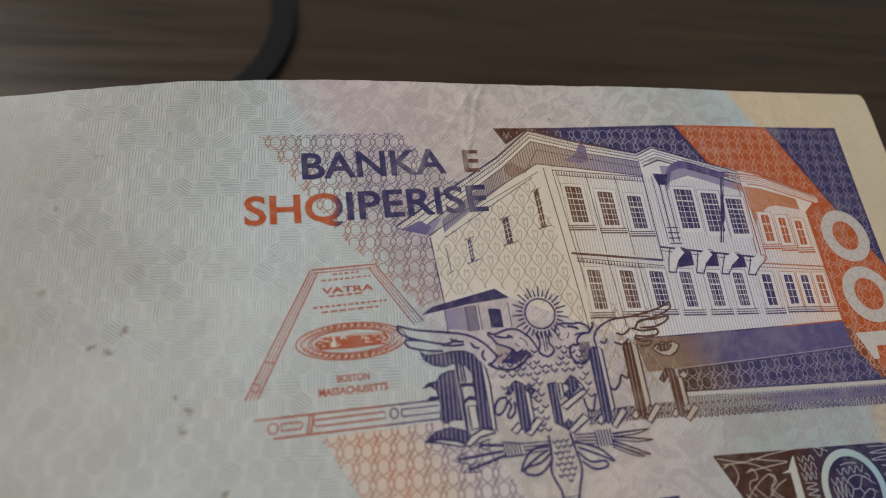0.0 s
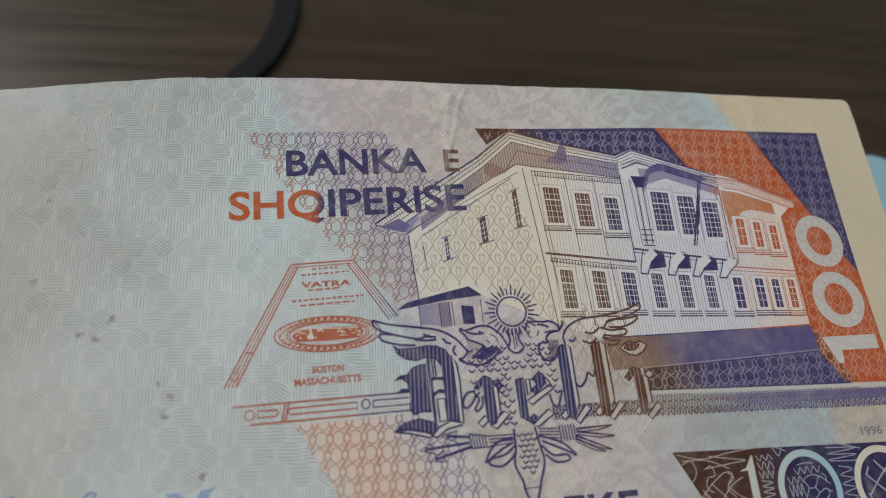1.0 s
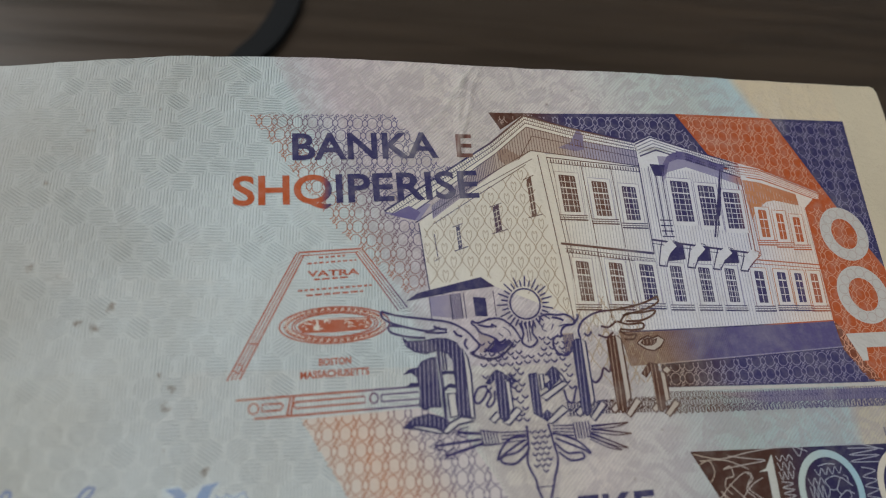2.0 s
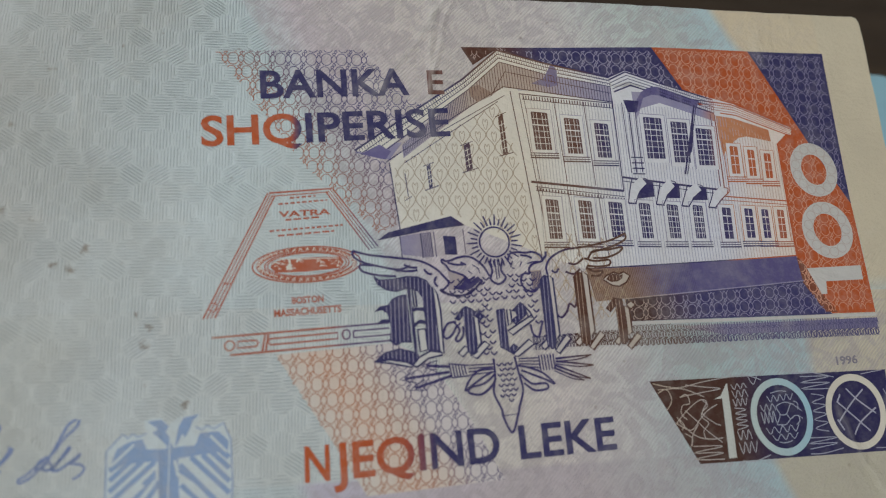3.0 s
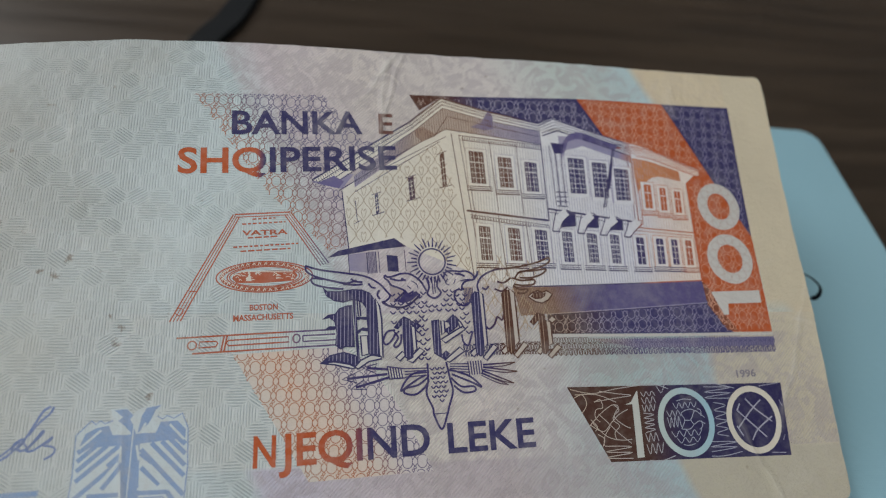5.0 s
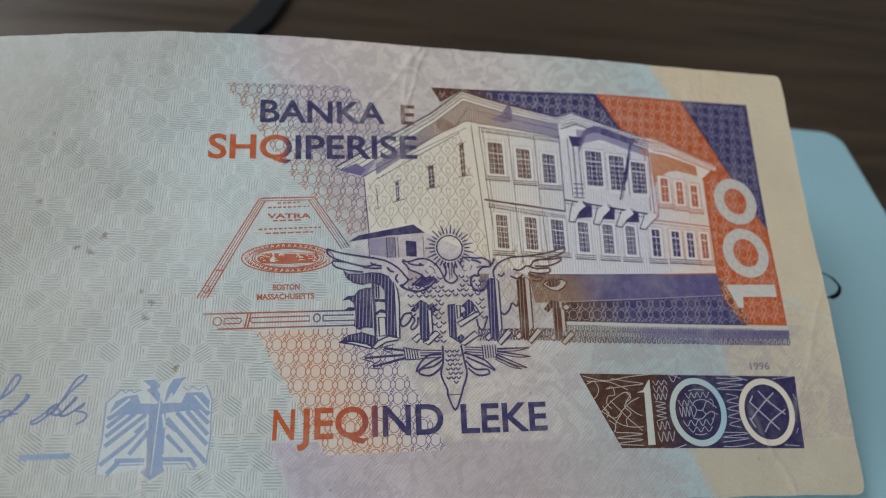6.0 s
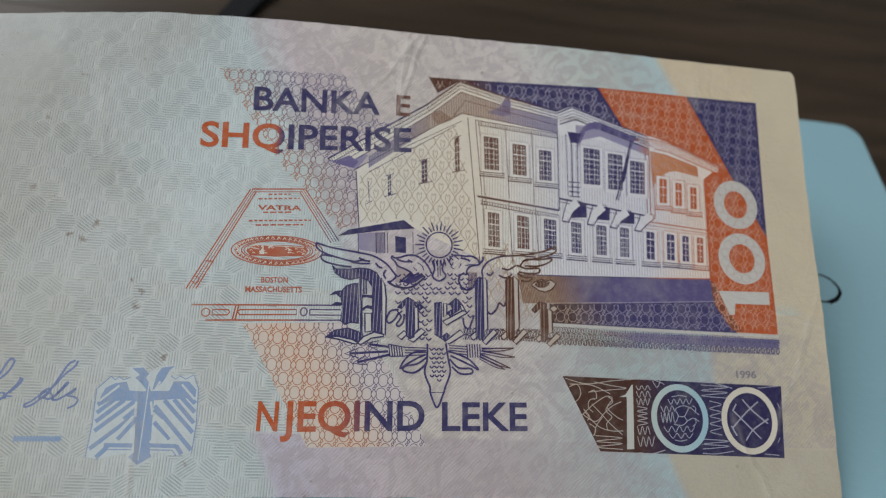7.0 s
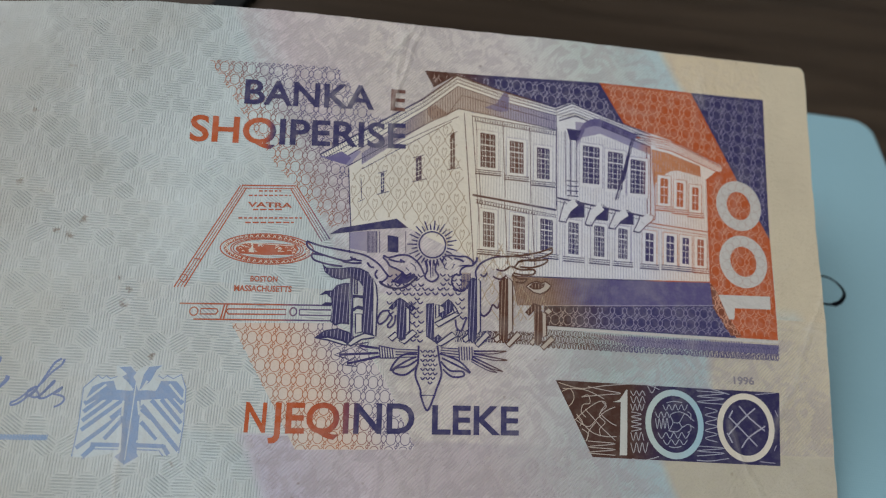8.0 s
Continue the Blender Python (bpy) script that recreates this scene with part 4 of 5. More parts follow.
# windows: a pale casing, dark panes, pale glazing bars, ruled frame and sill
def window(nw, ne, se, sw, bars, sill=True, lattice=False, ink=None):
    case, glass, bar, line, soft = Flat(), Flat(), Flat(), Flat(), Flat()
    g = 0.55
    case.poly([(nw[0] - g, nw[1] + g), (ne[0] + g, ne[1] + g), (se[0] + g, se[1] - g), (sw[0] - g, sw[1] - g)])
    glass.poly([nw, ne, se, sw])
    for i in range(1, bars + 1):
        t = i / (bars + 1)
        bar.stroke([at(nw, sw, t), at(ne, se, t)], 0.16 if i == (2 if bars > 3 else 1) else 0.075)
    for t in ((0.33, 0.67) if ne[0] - nw[0] > 1.2 else (0.5,)):
        bar.stroke([at(nw, ne, t), at(sw, se, t)], 0.08)
    if lattice:
        bar.stroke([at(nw, ne, 0.12), at(sw, se, 0.12)], 0.05), bar.stroke([at(nw, ne, 0.88), at(sw, se, 0.88)], 0.05)
    soft.stroke([(sw[0] - g, sw[1] - g), (nw[0] - g, nw[1] + g), (ne[0] + g, ne[1] + g), (se[0] + g, se[1] - g)], 0.10)
    line.stroke([nw, ne], 0.22), line.stroke([ne, se], 0.12), line.stroke([nw, sw], 0.10)
    if sill:
        for k, w in ((0.45, 0.12), (0.75, 0.10), (1.05, 0.18)):
            line.stroke([(sw[0] - 0.8, sw[1] - k), (se[0] + 0.9, se[1] - k)], w)
    casing = printed("printed_window", case, ink_wall, 3)
    for ob in (printed("pane", glass, ink or ink_house, 4), printed("glazing", bar, ink_wall, 5), printed("window_frame", line, ink or ink_house, 4), printed("architrave", soft, ink_shade, 4)):
        ob.parent = casing


for x0, x1, y0, y1, bars, sill, lattice in (
    (851, 876, 236, 296, 5, True, True), (903, 926, 250, 306, 5, True, True), (951, 972, 262, 316, 5, True, True),
    (1032, 1060, 259, 324, 6, False, True), (1076, 1101, 270, 334, 6, False, True), (1116, 1141, 284, 342, 6, False, True),
    (1169, 1181, 317, 360, 2, True, False), (1198, 1208, 325, 366, 2, True, False), (1225, 1235, 333, 372, 2, True, False),
    (855, 874, 376, 437, 5, True, True), (908, 928, 382, 441, 5, True, True), (957, 978, 388, 443, 5, True, True),
    (1007, 1024, 394, 449, 5, True, True), (1053, 1070, 400, 453, 5, True, True), (1096, 1111, 405, 457, 5, True, True),
    (1144, 1157, 413, 462, 3, True, False), (1181, 1193, 418, 464, 3, True, False), (1209, 1219, 422, 467, 3, True, False), (1235, 1245, 425, 470, 3, True, False),
):
    drop = 0.17 * (x1 - x0)
    nw, ne, se, sw = plan(x0, y0), plan(x1, y0 + drop), plan(x1, y1 + drop * 0.6), plan(x0, y1)
    window(nw, ne, se, sw, bars, sill, lattice, ink_low if y0 > 380 and x0 > 1100 else None)

f = Flat()
f.stroke([(-20.62, 35.08), (-23.09, 25.61)], 0.22), f.stroke([(-20.37, 34.93), (-22.75, 25.64)], 0.10)
f.poly([(-20.95, 33.4), (-21.30, 30.69), (-21.80, 28.6), (-22.28, 28.1), (-22.00, 29.75), (-21.51, 31.6)])
printed("flag", f, ink_house, 6)

# -- plinth, dark loop band, white rule and lace edging --
f = Flat()
f.poly([(-37.77, 13.49), (-9.42, 14.65), (-9.05, 11.49), (-36.96, 9.63)])
printed("plinth_tint", f, ink_plinth, 0)
f = Flat()
for i in range(58):
    t = i / 57
    f.stroke([at((-37.61, 13.42), (-23.98, 14.01), t), at((-36.89, 9.63), (-23.68, 10.52), t)], 0.08)
printed("plinth_ruling", f, ink_plinth_line, 1)
f = Flat()
f.poly([(-33.32, 9.80), (-8.97, 11.42), (-5.94, 7.15), (-32.81, 7.17)])
printed("dark_band", f, ink_dark, 0)
f = Flat()
f.ribbon([(-33.00, 9.62), (-9.15, 11.25), (-6.26, 7.30), (-32.50, 7.30)], 1.75, 1.50, 0.085, 8.05, turn=0.03)
f.stroke([(-33.32, 9.87), (-8.97, 11.50)], 0.12)
printed("band_scrollwork", f, ink_band_line, 1)
f = Flat()
f.poly([plan(1256, 498), plan(1270, 520), plan(1291, 565), plan(1313, 597), plan(1292, 594), plan(1262, 545)])
printed("band_end", f, ink_brown, 1)
f = Flat()
f.ribbon([plan(1257, 500), plan(1270, 522), plan(1291, 567), plan(1311, 595), plan(1293, 593), plan(1263, 545)], 1.5, 1.3, 0.11, 8.0)
printed("band_scrollwork", f, ink_pale_orange, 2)
f = Flat()
f.stroke([(-32.96, 6.94), (-5.95, 6.92), (0.14, 6.89)], 0.34)
printed("white_rule", f, ink_pale, 1)
f = Flat()
f.poly([(-27.18, 6.39), (0.11, 6.50), (0.03, 5.25), (-20.87, 5.18)])
printed("lace_tint", f, ink_lace_tint, 0)
f = Flat()
f.loops([(-32.95, 6.71), (0.29, 6.67), (0.13, 4.33), (-32.91, 4.25)], 0.75, 0.85, 0.085, 2.9, big=0.34, tall=0.5, turn=0.004)
for i in range(46):
    a = at((-32.61, 4.86), (-0.15, 5.09), i / 45)
    f.curve([(a[0] - 0.25, a[1]), (a[0] - 0.1, a[1] - 0.55), (a[0] + 0.15, a[1] - 0.5), (a[0] + 0.2, a[1])], 0.12, None, False, 3)
printed("lace_edging", f, ink_lace, 1)

f = Flat()
f.loops([(-45.11, 5.88), (-32.95, 6.34), (-32.91, 4.47), (-45.03, 4.27)], 0.75, 0.85, 0.10, 2.9, big=0.34, tall=0.5)
printed("lace_edging", f, ink_title, 3)

# -- upright orange numeral --
f = Flat()
f.ring((-4.59, 26.29), 2.63, 2.95, 1.62, 10)
f.ring((-4.35, 18.03), 2.75, 3.0, 1.62, 10)
f.poly([(-8.32, 13.05), (-0.71, 13.25), (-0.74, 11.41), (-5.98, 11.30), (-6.14, 9.71), (-6.89, 9.67)])
printed("upright_numeral", f, ink_pale, 2)
f = Flat()
for c in ((-4.59, 26.29), (-4.35, 18.03)):
    for i in range(13):
        a = 2 * math.pi * i / 13
        f.ring((c[0] + 2.65 * math.cos(a), c[1] + 2.95 * math.sin(a)), 0.62, 0.62, 0.09, 0, 12)
printed("numeral_beading", f, ink_bead, 3)

# -- value panel with its large numeral --
f = Flat()
f.poly([(-31.54, 0.14), (-0.08, 0.06), (-0.41, -9.51), (-26.54, -9.31)])
printed("value_panel", f, ink_panel, 0)
f = Flat()


def panel(x, y):
    """From the value panel's own drawing grid to millimetres on the sheet."""
    return plan(960 + x / 2.686, 640 + y / 2.686)


def wave(x0, x1, y0, y1, count, upright=True, width=0.10):
    """A tight hand-drawn wave between two sides of the panel."""
    pts = []
    for i in range(count):
        t = i / (count - 1)
        pts.append(panel(x0 + (x1 - x0) * t, y1 if i % 2 else y0) if upright else panel(x1 if i % 2 else x0, y0 + (y1 - y0) * t))
    f.curve(pts, width, None, False, 5)


for run in (((75, 100), (180, 128), (300, 115), (420, 108), (500, 112), (558, 135)), ((92, 142), (130, 130), (148, 165), (140, 195), (120, 216)), ((95, 128), (200, 135), (292, 178)), ((185, 170), (215, 160), (224, 198), (192, 205), (183, 240), (205, 265)),
            ((215, 120), (300, 138), (370, 152), (300, 158), (185, 168)), ((150, 280), (210, 226), (270, 190), (300, 202), (275, 245), (320, 290), (350, 305)), ((165, 262), (195, 300), (240, 340), (300, 357), (350, 357)), ((200, 226), (250, 280), (285, 320), (345, 376)),
            ((155, 275), (215, 310), (260, 270), (300, 236), (345, 216)), ((210, 376), (220, 330), (250, 290)), ((282, 192), (302, 215), (275, 240), (270, 262), (296, 290), (270, 320), (275, 355)), ((186, 320), (216, 345), (204, 380)), ((160, 250), (188, 285), (176, 305)),
            ((425, 462), (480, 470), (552, 452)), ((700, 124), (780, 126), (890, 158)), ((735, 470), (800, 474), (890, 462)), ((1012, 158), (1110, 150)), ((1106, 232), (1120, 262)), ((1040, 478), (1112, 486)), ((1116, 400), (1106, 425))):
    f.curve([panel(*p) for p in run], 0.10)
for args in ((215, 345, 378, 446, 6, False), (418, 488, 140, 162, 6, True), (418, 488, 166, 198, 6, True), (418, 482, 202, 234, 7, True), (420, 470, 240, 332, 9, False), (418, 480, 336, 376, 6, True), (418, 500, 386, 434, 7, True), (735, 868, 140, 205, 6, False),
             (775, 834, 218, 384, 10, False), (735, 868, 402, 450, 5, False), (500, 540, 116, 150, 3, True)):
    wave(*args)
printed("panel_scrollwork", f, ink_pale_line, 1)
f = Flat()
f.poly([(-22.83, -1.96), (-21.88, -0.60), (-21.73, -0.59), (-21.90, -8.92), (-22.90, -8.96), (-22.68, -2.25), (-23.77, -2.30)])
printed("numeral_one", f, ink_pale_cool, 2)
ground = Flat()
for c in ((-15.23, -4.72), (-5.11, -4.71)):
    ground.poly([(c[0] + 3.4 * math.cos(2 * math.pi * i / 36), c[1] + 3.75 * math.sin(2 * math.pi * i / 36)) for i in range(36)])
printed("numeral_ground", ground, ink_panel, 2)
for c, mat in (((-15.23, -4.72), ink_ring_blue), ((-5.11, -4.71), ink_ring_cream)):
    f = Flat()
    f.ring(c, 3.70, 4.05, 0.80, 0, 48)
    printed("numeral_nought", f, mat, 3)
f = Flat()
for run in (((590, 196), (628, 190), (664, 196)), ((600, 330), (620, 290), (608, 255), (650, 240), (690, 256)), ((620, 290), (650, 290), (676, 250), (700, 266), (722, 285)), ((650, 290), (666, 312), (692, 300), (722, 316)), ((600, 330), (640, 334), (666, 312)), ((690, 240), (706, 250), (704, 276)), ((690, 340), (706, 325), (704, 300)), ((600, 404), (628, 410), (660, 404))):
    f.curve([panel(*p) for p in run], 0.10)
for args in ((572, 690, 206, 232, 9, True), (536, 604, 240, 268, 6, True), (536, 600, 270, 320, 8, True), (548, 700, 338, 366, 9, True), (572, 690, 372, 396, 7, True)):
    wave(*args)
printed("nought_scrollwork", f, ink_pale_line, 4)
f = Flat()
for run in (((892, 268), (945, 322), (1024, 404)), ((936, 212), (985, 268), (1060, 332)), ((886, 350), (920, 312), (962, 268), (1012, 224)), ((950, 412), (985, 362), (1062, 308)), ((880, 340), (906, 388)), ((888, 268), (906, 234))):
    f.curve([panel(*p) for p in run], 0.19)
printed("nought_lattice", f, ink_pale_line, 4)
f = Flat()
f.text("1996", (-6.59, 0.93), (-3.64, 1.01), 1.0, 0.03)
printed("year", f, ink_grey, 1)

# -- guilloche wedges --
f = Flat()
f.ribbon([(-80.88, 40.58), (-63.53, 41.50), (-58.53, 35.11), (-55.71, 34.06), (-59.28, 29.86), (-62.32, 29.56), (-64.09, 28.08), (-61.81, 27.16), (-60.77, 26.61), (-59.92, 19.22), (-62.37, 18.24), (-67.81, 23.88), (-70.26, 26.03)], 1.80, 1.70, 0.105, 41.4, 0.02)
printed("guilloche_wedge", f, ink_wedge, 1)
f = Flat()
f.poly([(-73.57, 4.97), (-60.95, 5.77), (-57.18, 3.83), (-53.13, -2.20), (-49.44, -9.33), (-64.20, -9.92)])
printed("wedge_tint", f, ink_glow, 0)
f = Flat()
f.ribbon([(-73.71, 4.96), (-60.95, 5.77), (-57.18, 3.83), (-53.13, -2.20), (-49.44, -9.33), (-64.20, -9.92)], 1.80, 1.70, 0.105, 5.0, 0.02)
printed("guilloche_wedge", f, ink_wedge_low, 1)

# -- lettering --
f = Flat()
f.text("BANKA", (-75.58, 34.78), (-58.02, 35.68), 3.5, 0.020)
f.text("E", (-55.75, 35.83), (-53.70, 35.88), 3.2, 0.016)
printed("bank_name", f, ink_words, 6, "dark blue capitals of the bank's name")
f = Flat()
f.text("SHQIPERISE", (-81.97, 28.73), (-53.26, 30.37), 3.6, 0.020)
printed("bank_name", f, ink_name, 6, "orange and dark blue capitals")
f = Flat()
f.text("N", (-70.56, -8.07), (-68.00, -8.02), 3.5, 0.019)
f.text("JEQIND", (-67.66, -8.07), (-49.71, -7.36), 3.6, 0.019)
printed("value_word", f, ink_value, 6, "orange and dark blue capitals")
f = Flat()
f.text("LEKE", (-47.49, -7.34), (-36.28, -6.99), 3.5, 0.019)
printed("value_word", f, ink_value, 6, "dark blue capitals")

# -- front page of a newspaper: sloping frame, oval seal, small lettering --
f = Flat()
f.stroke([(-74.49, 23.11), (-67.56, 23.66)], 0.20), f.stroke([(-74.15, 22.75), (-67.82, 23.24)], 0.12)
for k in range(4):
    t = k / 3
    f.stroke([at((-74.63, 23.10), (-73.87, 22.77), t), at((-81.15, 9.04), (-79.92, 9.13), t)], 0.16 if k in (0, 3) else 0.10)
    f.stroke([at((-68.19, 23.29), (-67.42, 23.67), t), at((-63.37, 16.32), (-62.38, 16.70), t)], 0.16 if k in (0, 3) else 0.10)
f.stroke([(-79.18, 12.83), (-78.34, 12.82)], 0.14), f.ring((-80.15, 10.27), 0.45, 0.45, 0.10, 0, 12)
f.ring((-70.27, 14.79), 5.9, 2.0, 0.16, 2.5, 48), f.ring((-70.27, 14.79), 4.6, 1.45, 0.14, 2.5, 44), f.ring((-70.27, 14.79), 4.3, 1.3, 0.12, 2.5, 44)
for i in range(46):
    a = 2 * math.pi * i / 46
    c = (-70.27, 14.79)
    p = (c[0] + 5.25 * math.cos(a), c[1] + 1.74 * math.sin(a) + 0.04 * math.cos(a))
    f.stroke([(p[0] - 0.22, p[1] - 0.18), (p[0] + 0.1 * (i % 3), p[1] + 0.2), (p[0] + 0.22, p[1] - 0.12)], 0.16)
f.ring((-70.27, 14.79), 5.2, 1.72, 0.34, 2.5, 48)
printed("news_frame", f, ink_red, 1)
f = Flat()
f.poly([(-74.03, 15.09), (-72.71, 15.42), (-69.85, 15.57), (-66.67, 15.60), (-66.24, 15.02), (-66.68, 14.31), (-70.39, 13.95), (-73.68, 13.92), (-74.24, 14.48)])
printed("seal_picture", f, ink_red, 1)
f = Flat()
rnd = random.Random(8)
for i in range(44):
    a = 2 * math.pi * i / 44
    p = (c[0] + 5.2 * math.cos(a), c[1] + 1.72 * math.sin(a) + 0.04 * math.cos(a))
    f.stroke([(p[0] - 0.16, p[1] - 0.15), (p[0] + rnd.uniform(-0.15, 0.2), p[1] + 0.16), (p[0] + 0.18, p[1] - 0.1)], 0.13)
for i in range(26):
    x, y = rnd.uniform(-3.4, 3.6), rnd.uniform(-0.55, 0.45)
    w, h = rnd.uniform(0.25, 0.9), rnd.uniform(0.05, 0.28)
    f.curve([(c[0] + x - w / 2, c[1] + y), (c[0] + x - w * 0.1, c[1] + y + h), (c[0] + x + w / 2, c[1] + y - h * 0.3)], rnd.uniform(0.07, 0.2), 0.04)
f.stroke([(c[0] - 3.2, c[1] + 0.62), (c[0] + 3.4, c[1] + 0.66)], 0.10), f.poly([(c[0] - 2.3, c[1] - 0.6), (c[0] - 1.6, c[1] - 0.6), (c[0] - 1.9, c[1] + 0.5)])
printed("seal_highlight", f, ink_wall, 2)
f = Flat()
f.text("VATRA", (-73.42, 20.25), (-67.69, 20.59), 0.68, 0.03)
f.text("BOSTON", (-71.91, 10.42), (-68.52, 10.59), 0.72, 0.03)
f.text("MASSACHUSETTS", (-73.79, 9.05), (-66.61, 9.40), 0.76, 0.03)
for x0, x1, y in ((458, 498, 338), (440, 515, 346), (448, 502, 371), (422, 534, 386), (434, 520, 394)):
    k = x0
    while k < x1:
        w = 5 + (k * 7) % 9
        f.stroke([plan(k, y), plan(min(x1, k + w), y)], 0.20)
        k += w + 3
printed("small_lettering", f, ink_red, 1)

# -- long rail with its slots and rivets --
f = Flat()
f.stroke([(-80.18, 7.03), (-61.44, 7.99)], 0.20), f.stroke([(-78.28, 5.16), (-61.26, 6.04)], 0.20)
f.stroke([(-75.00, 5.30), (-74.70, 7.32)], 0.19), f.stroke([(-74.65, 5.32), (-74.35, 7.35)], 0.19)
f.stroke([(-74.20, 6.71), (-67.08, 7.11), (-67.01, 6.46), (-74.12, 6.07), (-74.44, 6.41)], 0.18, closed=True)
f.ring((-66.13, 6.88), 0.42, 0.52, 0.19, 0, 16), f.ring((-78.35, 6.15), 0.5, 0.52, 0.17, 0, 16)
f.stroke([(-65.38, 7.22), (-61.39, 7.41)], 0.18), f.stroke([(-65.31, 6.50), (-61.32, 6.69)], 0.18), f.stroke([(-65.38, 7.22), (-65.31, 6.50)], 0.17)
f.stroke([(-77.51, 6.56), (-75.58, 6.62), (-75.41, 6.34), (-75.64, 5.97), (-77.55, 5.85)], 0.17, closed=True)
printed("rail", f, ink_rail, 1)

# -- small house beside the building --
f = Flat()
f.poly([(-62.51, 17.38), (-61.19, 18.34), (-53.81, 20.20), (-52.21, 19.08), (-57.23, 18.43), (-58.34, 18.18)])
f.poly([(-54.86, 17.85), (-53.41, 17.73), (-53.26, 15.57), (-54.70, 15.61)])
printed("small_house", f, ink_house, 3)
f = Flat()
f.poly([(-57.51, 18.17), (-56.33, 18.35), (-56.10, 15.35), (-57.29, 15.26)])
f.poly([(-59.88, 17.83), (-57.59, 18.17), (-57.37, 15.41), (-59.70, 15.69)])
printed("small_house_shade", f, ink_shade, 2)
f = Flat()
for x in (619, 651, 667, 672, 718):
    f.stroke([plan(x, 410), plan(x, 448)], 0.10)
for i in range(7):
    f.stroke([plan(652 + 2.4 * i, 410), plan(652 + 2.4 * i, 447)], 0.07)
printed("small_house_ruling", f, ink_house, 3)

# -- crest: rayed sun, two-headed bird, arrows, tail --
f = Flat()
c = (-48.80, 17.00)
f.ring(c, 1.78, 1.78, 0.20, 0, 40)
for i in range(30):
    a = 2 * math.pi * i / 30 + 0.05
    long = 3.35 if i % 2 else 2.85
    if -2.2 < a - 1.5 * math.pi < -0.55 + 1.1 and abs(a - 1.5 * math.pi) < 0.5:
        long = 2.9
    f.stroke([(c[0] + 2.05 * math.cos(a), c[1] + 2.05 * math.sin(a)), (c[0] + long * math.cos(a), c[1] + long * math.sin(a))], 0.22, 0.15)
printed("sun", f, ink_crest, 6)

f = Flat()
W = 0.25
f.curve([(-65.34, 16.24), (-63.31, 15.71), (-60.33, 15.33), (-57.71, 14.92), (-55.92, 13.99), (-54.96, 13.00), (-54.46, 12.28), (-55.00, 11.63), (-55.44, 11.45), (-54.43, 10.92), (-52.94, 10.80), (-51.71, 11.34), (-50.65, 12.33)], W)
f.curve([(-65.34, 16.24), (-65.12, 15.49), (-63.96, 14.82), (-61.71, 14.24), (-60.07, 13.98), (-58.77, 14.38)], W)
f.curve([(-63.06, 14.51), (-64.45, 14.56), (-64.16, 13.82), (-62.36, 13.36), (-60.44, 13.20)], W)
f.curve([(-60.50, 13.87), (-59.09, 13.75), (-57.99, 13.84)], W), f.curve([(-59.53, 14.55), (-58.91, 14.22), (-58.01, 14.14)], W)
f.curve([(-55.85, 13.08), (-56.10, 12.46), (-55.76, 11.88)], W), f.curve([(-57.26, 13.97), (-56.85, 13.47), (-56.32, 13.35)], W)
f.curve([(-42.63, 12.98), (-42.74, 13.90), (-42.02, 15.03), (-40.19, 15.95), (-37.54, 16.31), (-34.40, 17.03), (-32.27, 17.91)], W)
f.curve([(-32.27, 17.91), (-32.34, 17.19), (-33.99, 16.35), (-36.11, 15.79), (-37.05, 15.56)], W)
f.curve([(-37.49, 14.75), (-36.58, 15.76), (-34.77, 15.89), (-32.88, 16.19), (-33.42, 15.52), (-34.99, 14.94), (-36.72, 14.89)], W)
f.curve([(-37.89, 14.88), (-36.55, 14.51), (-34.75, 14.64), (-34.81, 14.01), (-36.30, 13.83), (-37.63, 13.96)], W)
f.curve([(-37.78, 13.80), (-36.83, 13.24), (-35.74, 13.32), (-36.19, 12.75), (-37.28, 12.75)], W)
f.curve([(-39.97, 14.33), (-39.04, 14.17), (-38.04, 14.86)], W), f.curve([(-40.40, 13.30), (-39.39, 12.98), (-38.55, 13.58)], W), f.curve([(-42.11, 13.48), (-41.63, 13.21), (-41.19, 13.70)], W)
# heads and necks
f.curve([(-55.11, 15.12), (-54.79, 14.84), (-54.19, 14.89), (-53.02, 15.28), (-51.96, 15.29), (-51.03, 14.82), (-50.30, 14.11), (-49.63, 12.93)], W)
f.curve([(-55.11, 15.12), (-55.16, 14.74), (-54.68, 14.31), (-54.26, 13.73), (-53.42, 13.42), (-52.57, 13.02), (-52.09, 12.60), (-51.36, 12.96)], W)
f.curve([(-54.48, 14.63), (-53.56, 14.40), (-52.66, 14.39)], W), f.stroke([(-52.98, 14.67), (-52.35, 14.34)], 0.26), f.curve([(-52.49, 12.95), (-53.19, 12.22), (-53.95, 11.48)], W)
f.curve([(-55.29, 11.46), (-54.51, 10.99), (-53.16, 10.79), (-51.99, 11.10), (-51.14, 11.84), (-50.58, 12.41), (-51.04, 12.60)], W)
f.curve([(-51.60, 14.32), (-50.97, 13.90), (-50.78, 13.31)], 0.13), f.curve([(-50.71, 14.54), (-50.07, 13.97)], 0.13), f.curve([(-52.16, 13.66), (-51.68, 13.24)], 0.13)
f.curve([(-47.37, 14.63), (-47.04, 15.51), (-46.21, 15.73), (-45.13, 15.65), (-44.28, 15.72), (-43.50, 15.39), (-43.09, 14.80), (-43.38, 14.54), (-44.30, 14.32), (-44.81, 13.82), (-44.93, 13.20), (-45.54, 13.15), (-45.90, 12.59), (-45.86, 11.91), (-45.37, 11.26), (-44.68, 11.00), (-44.08, 11.27), (-43.73, 11.98)], W)
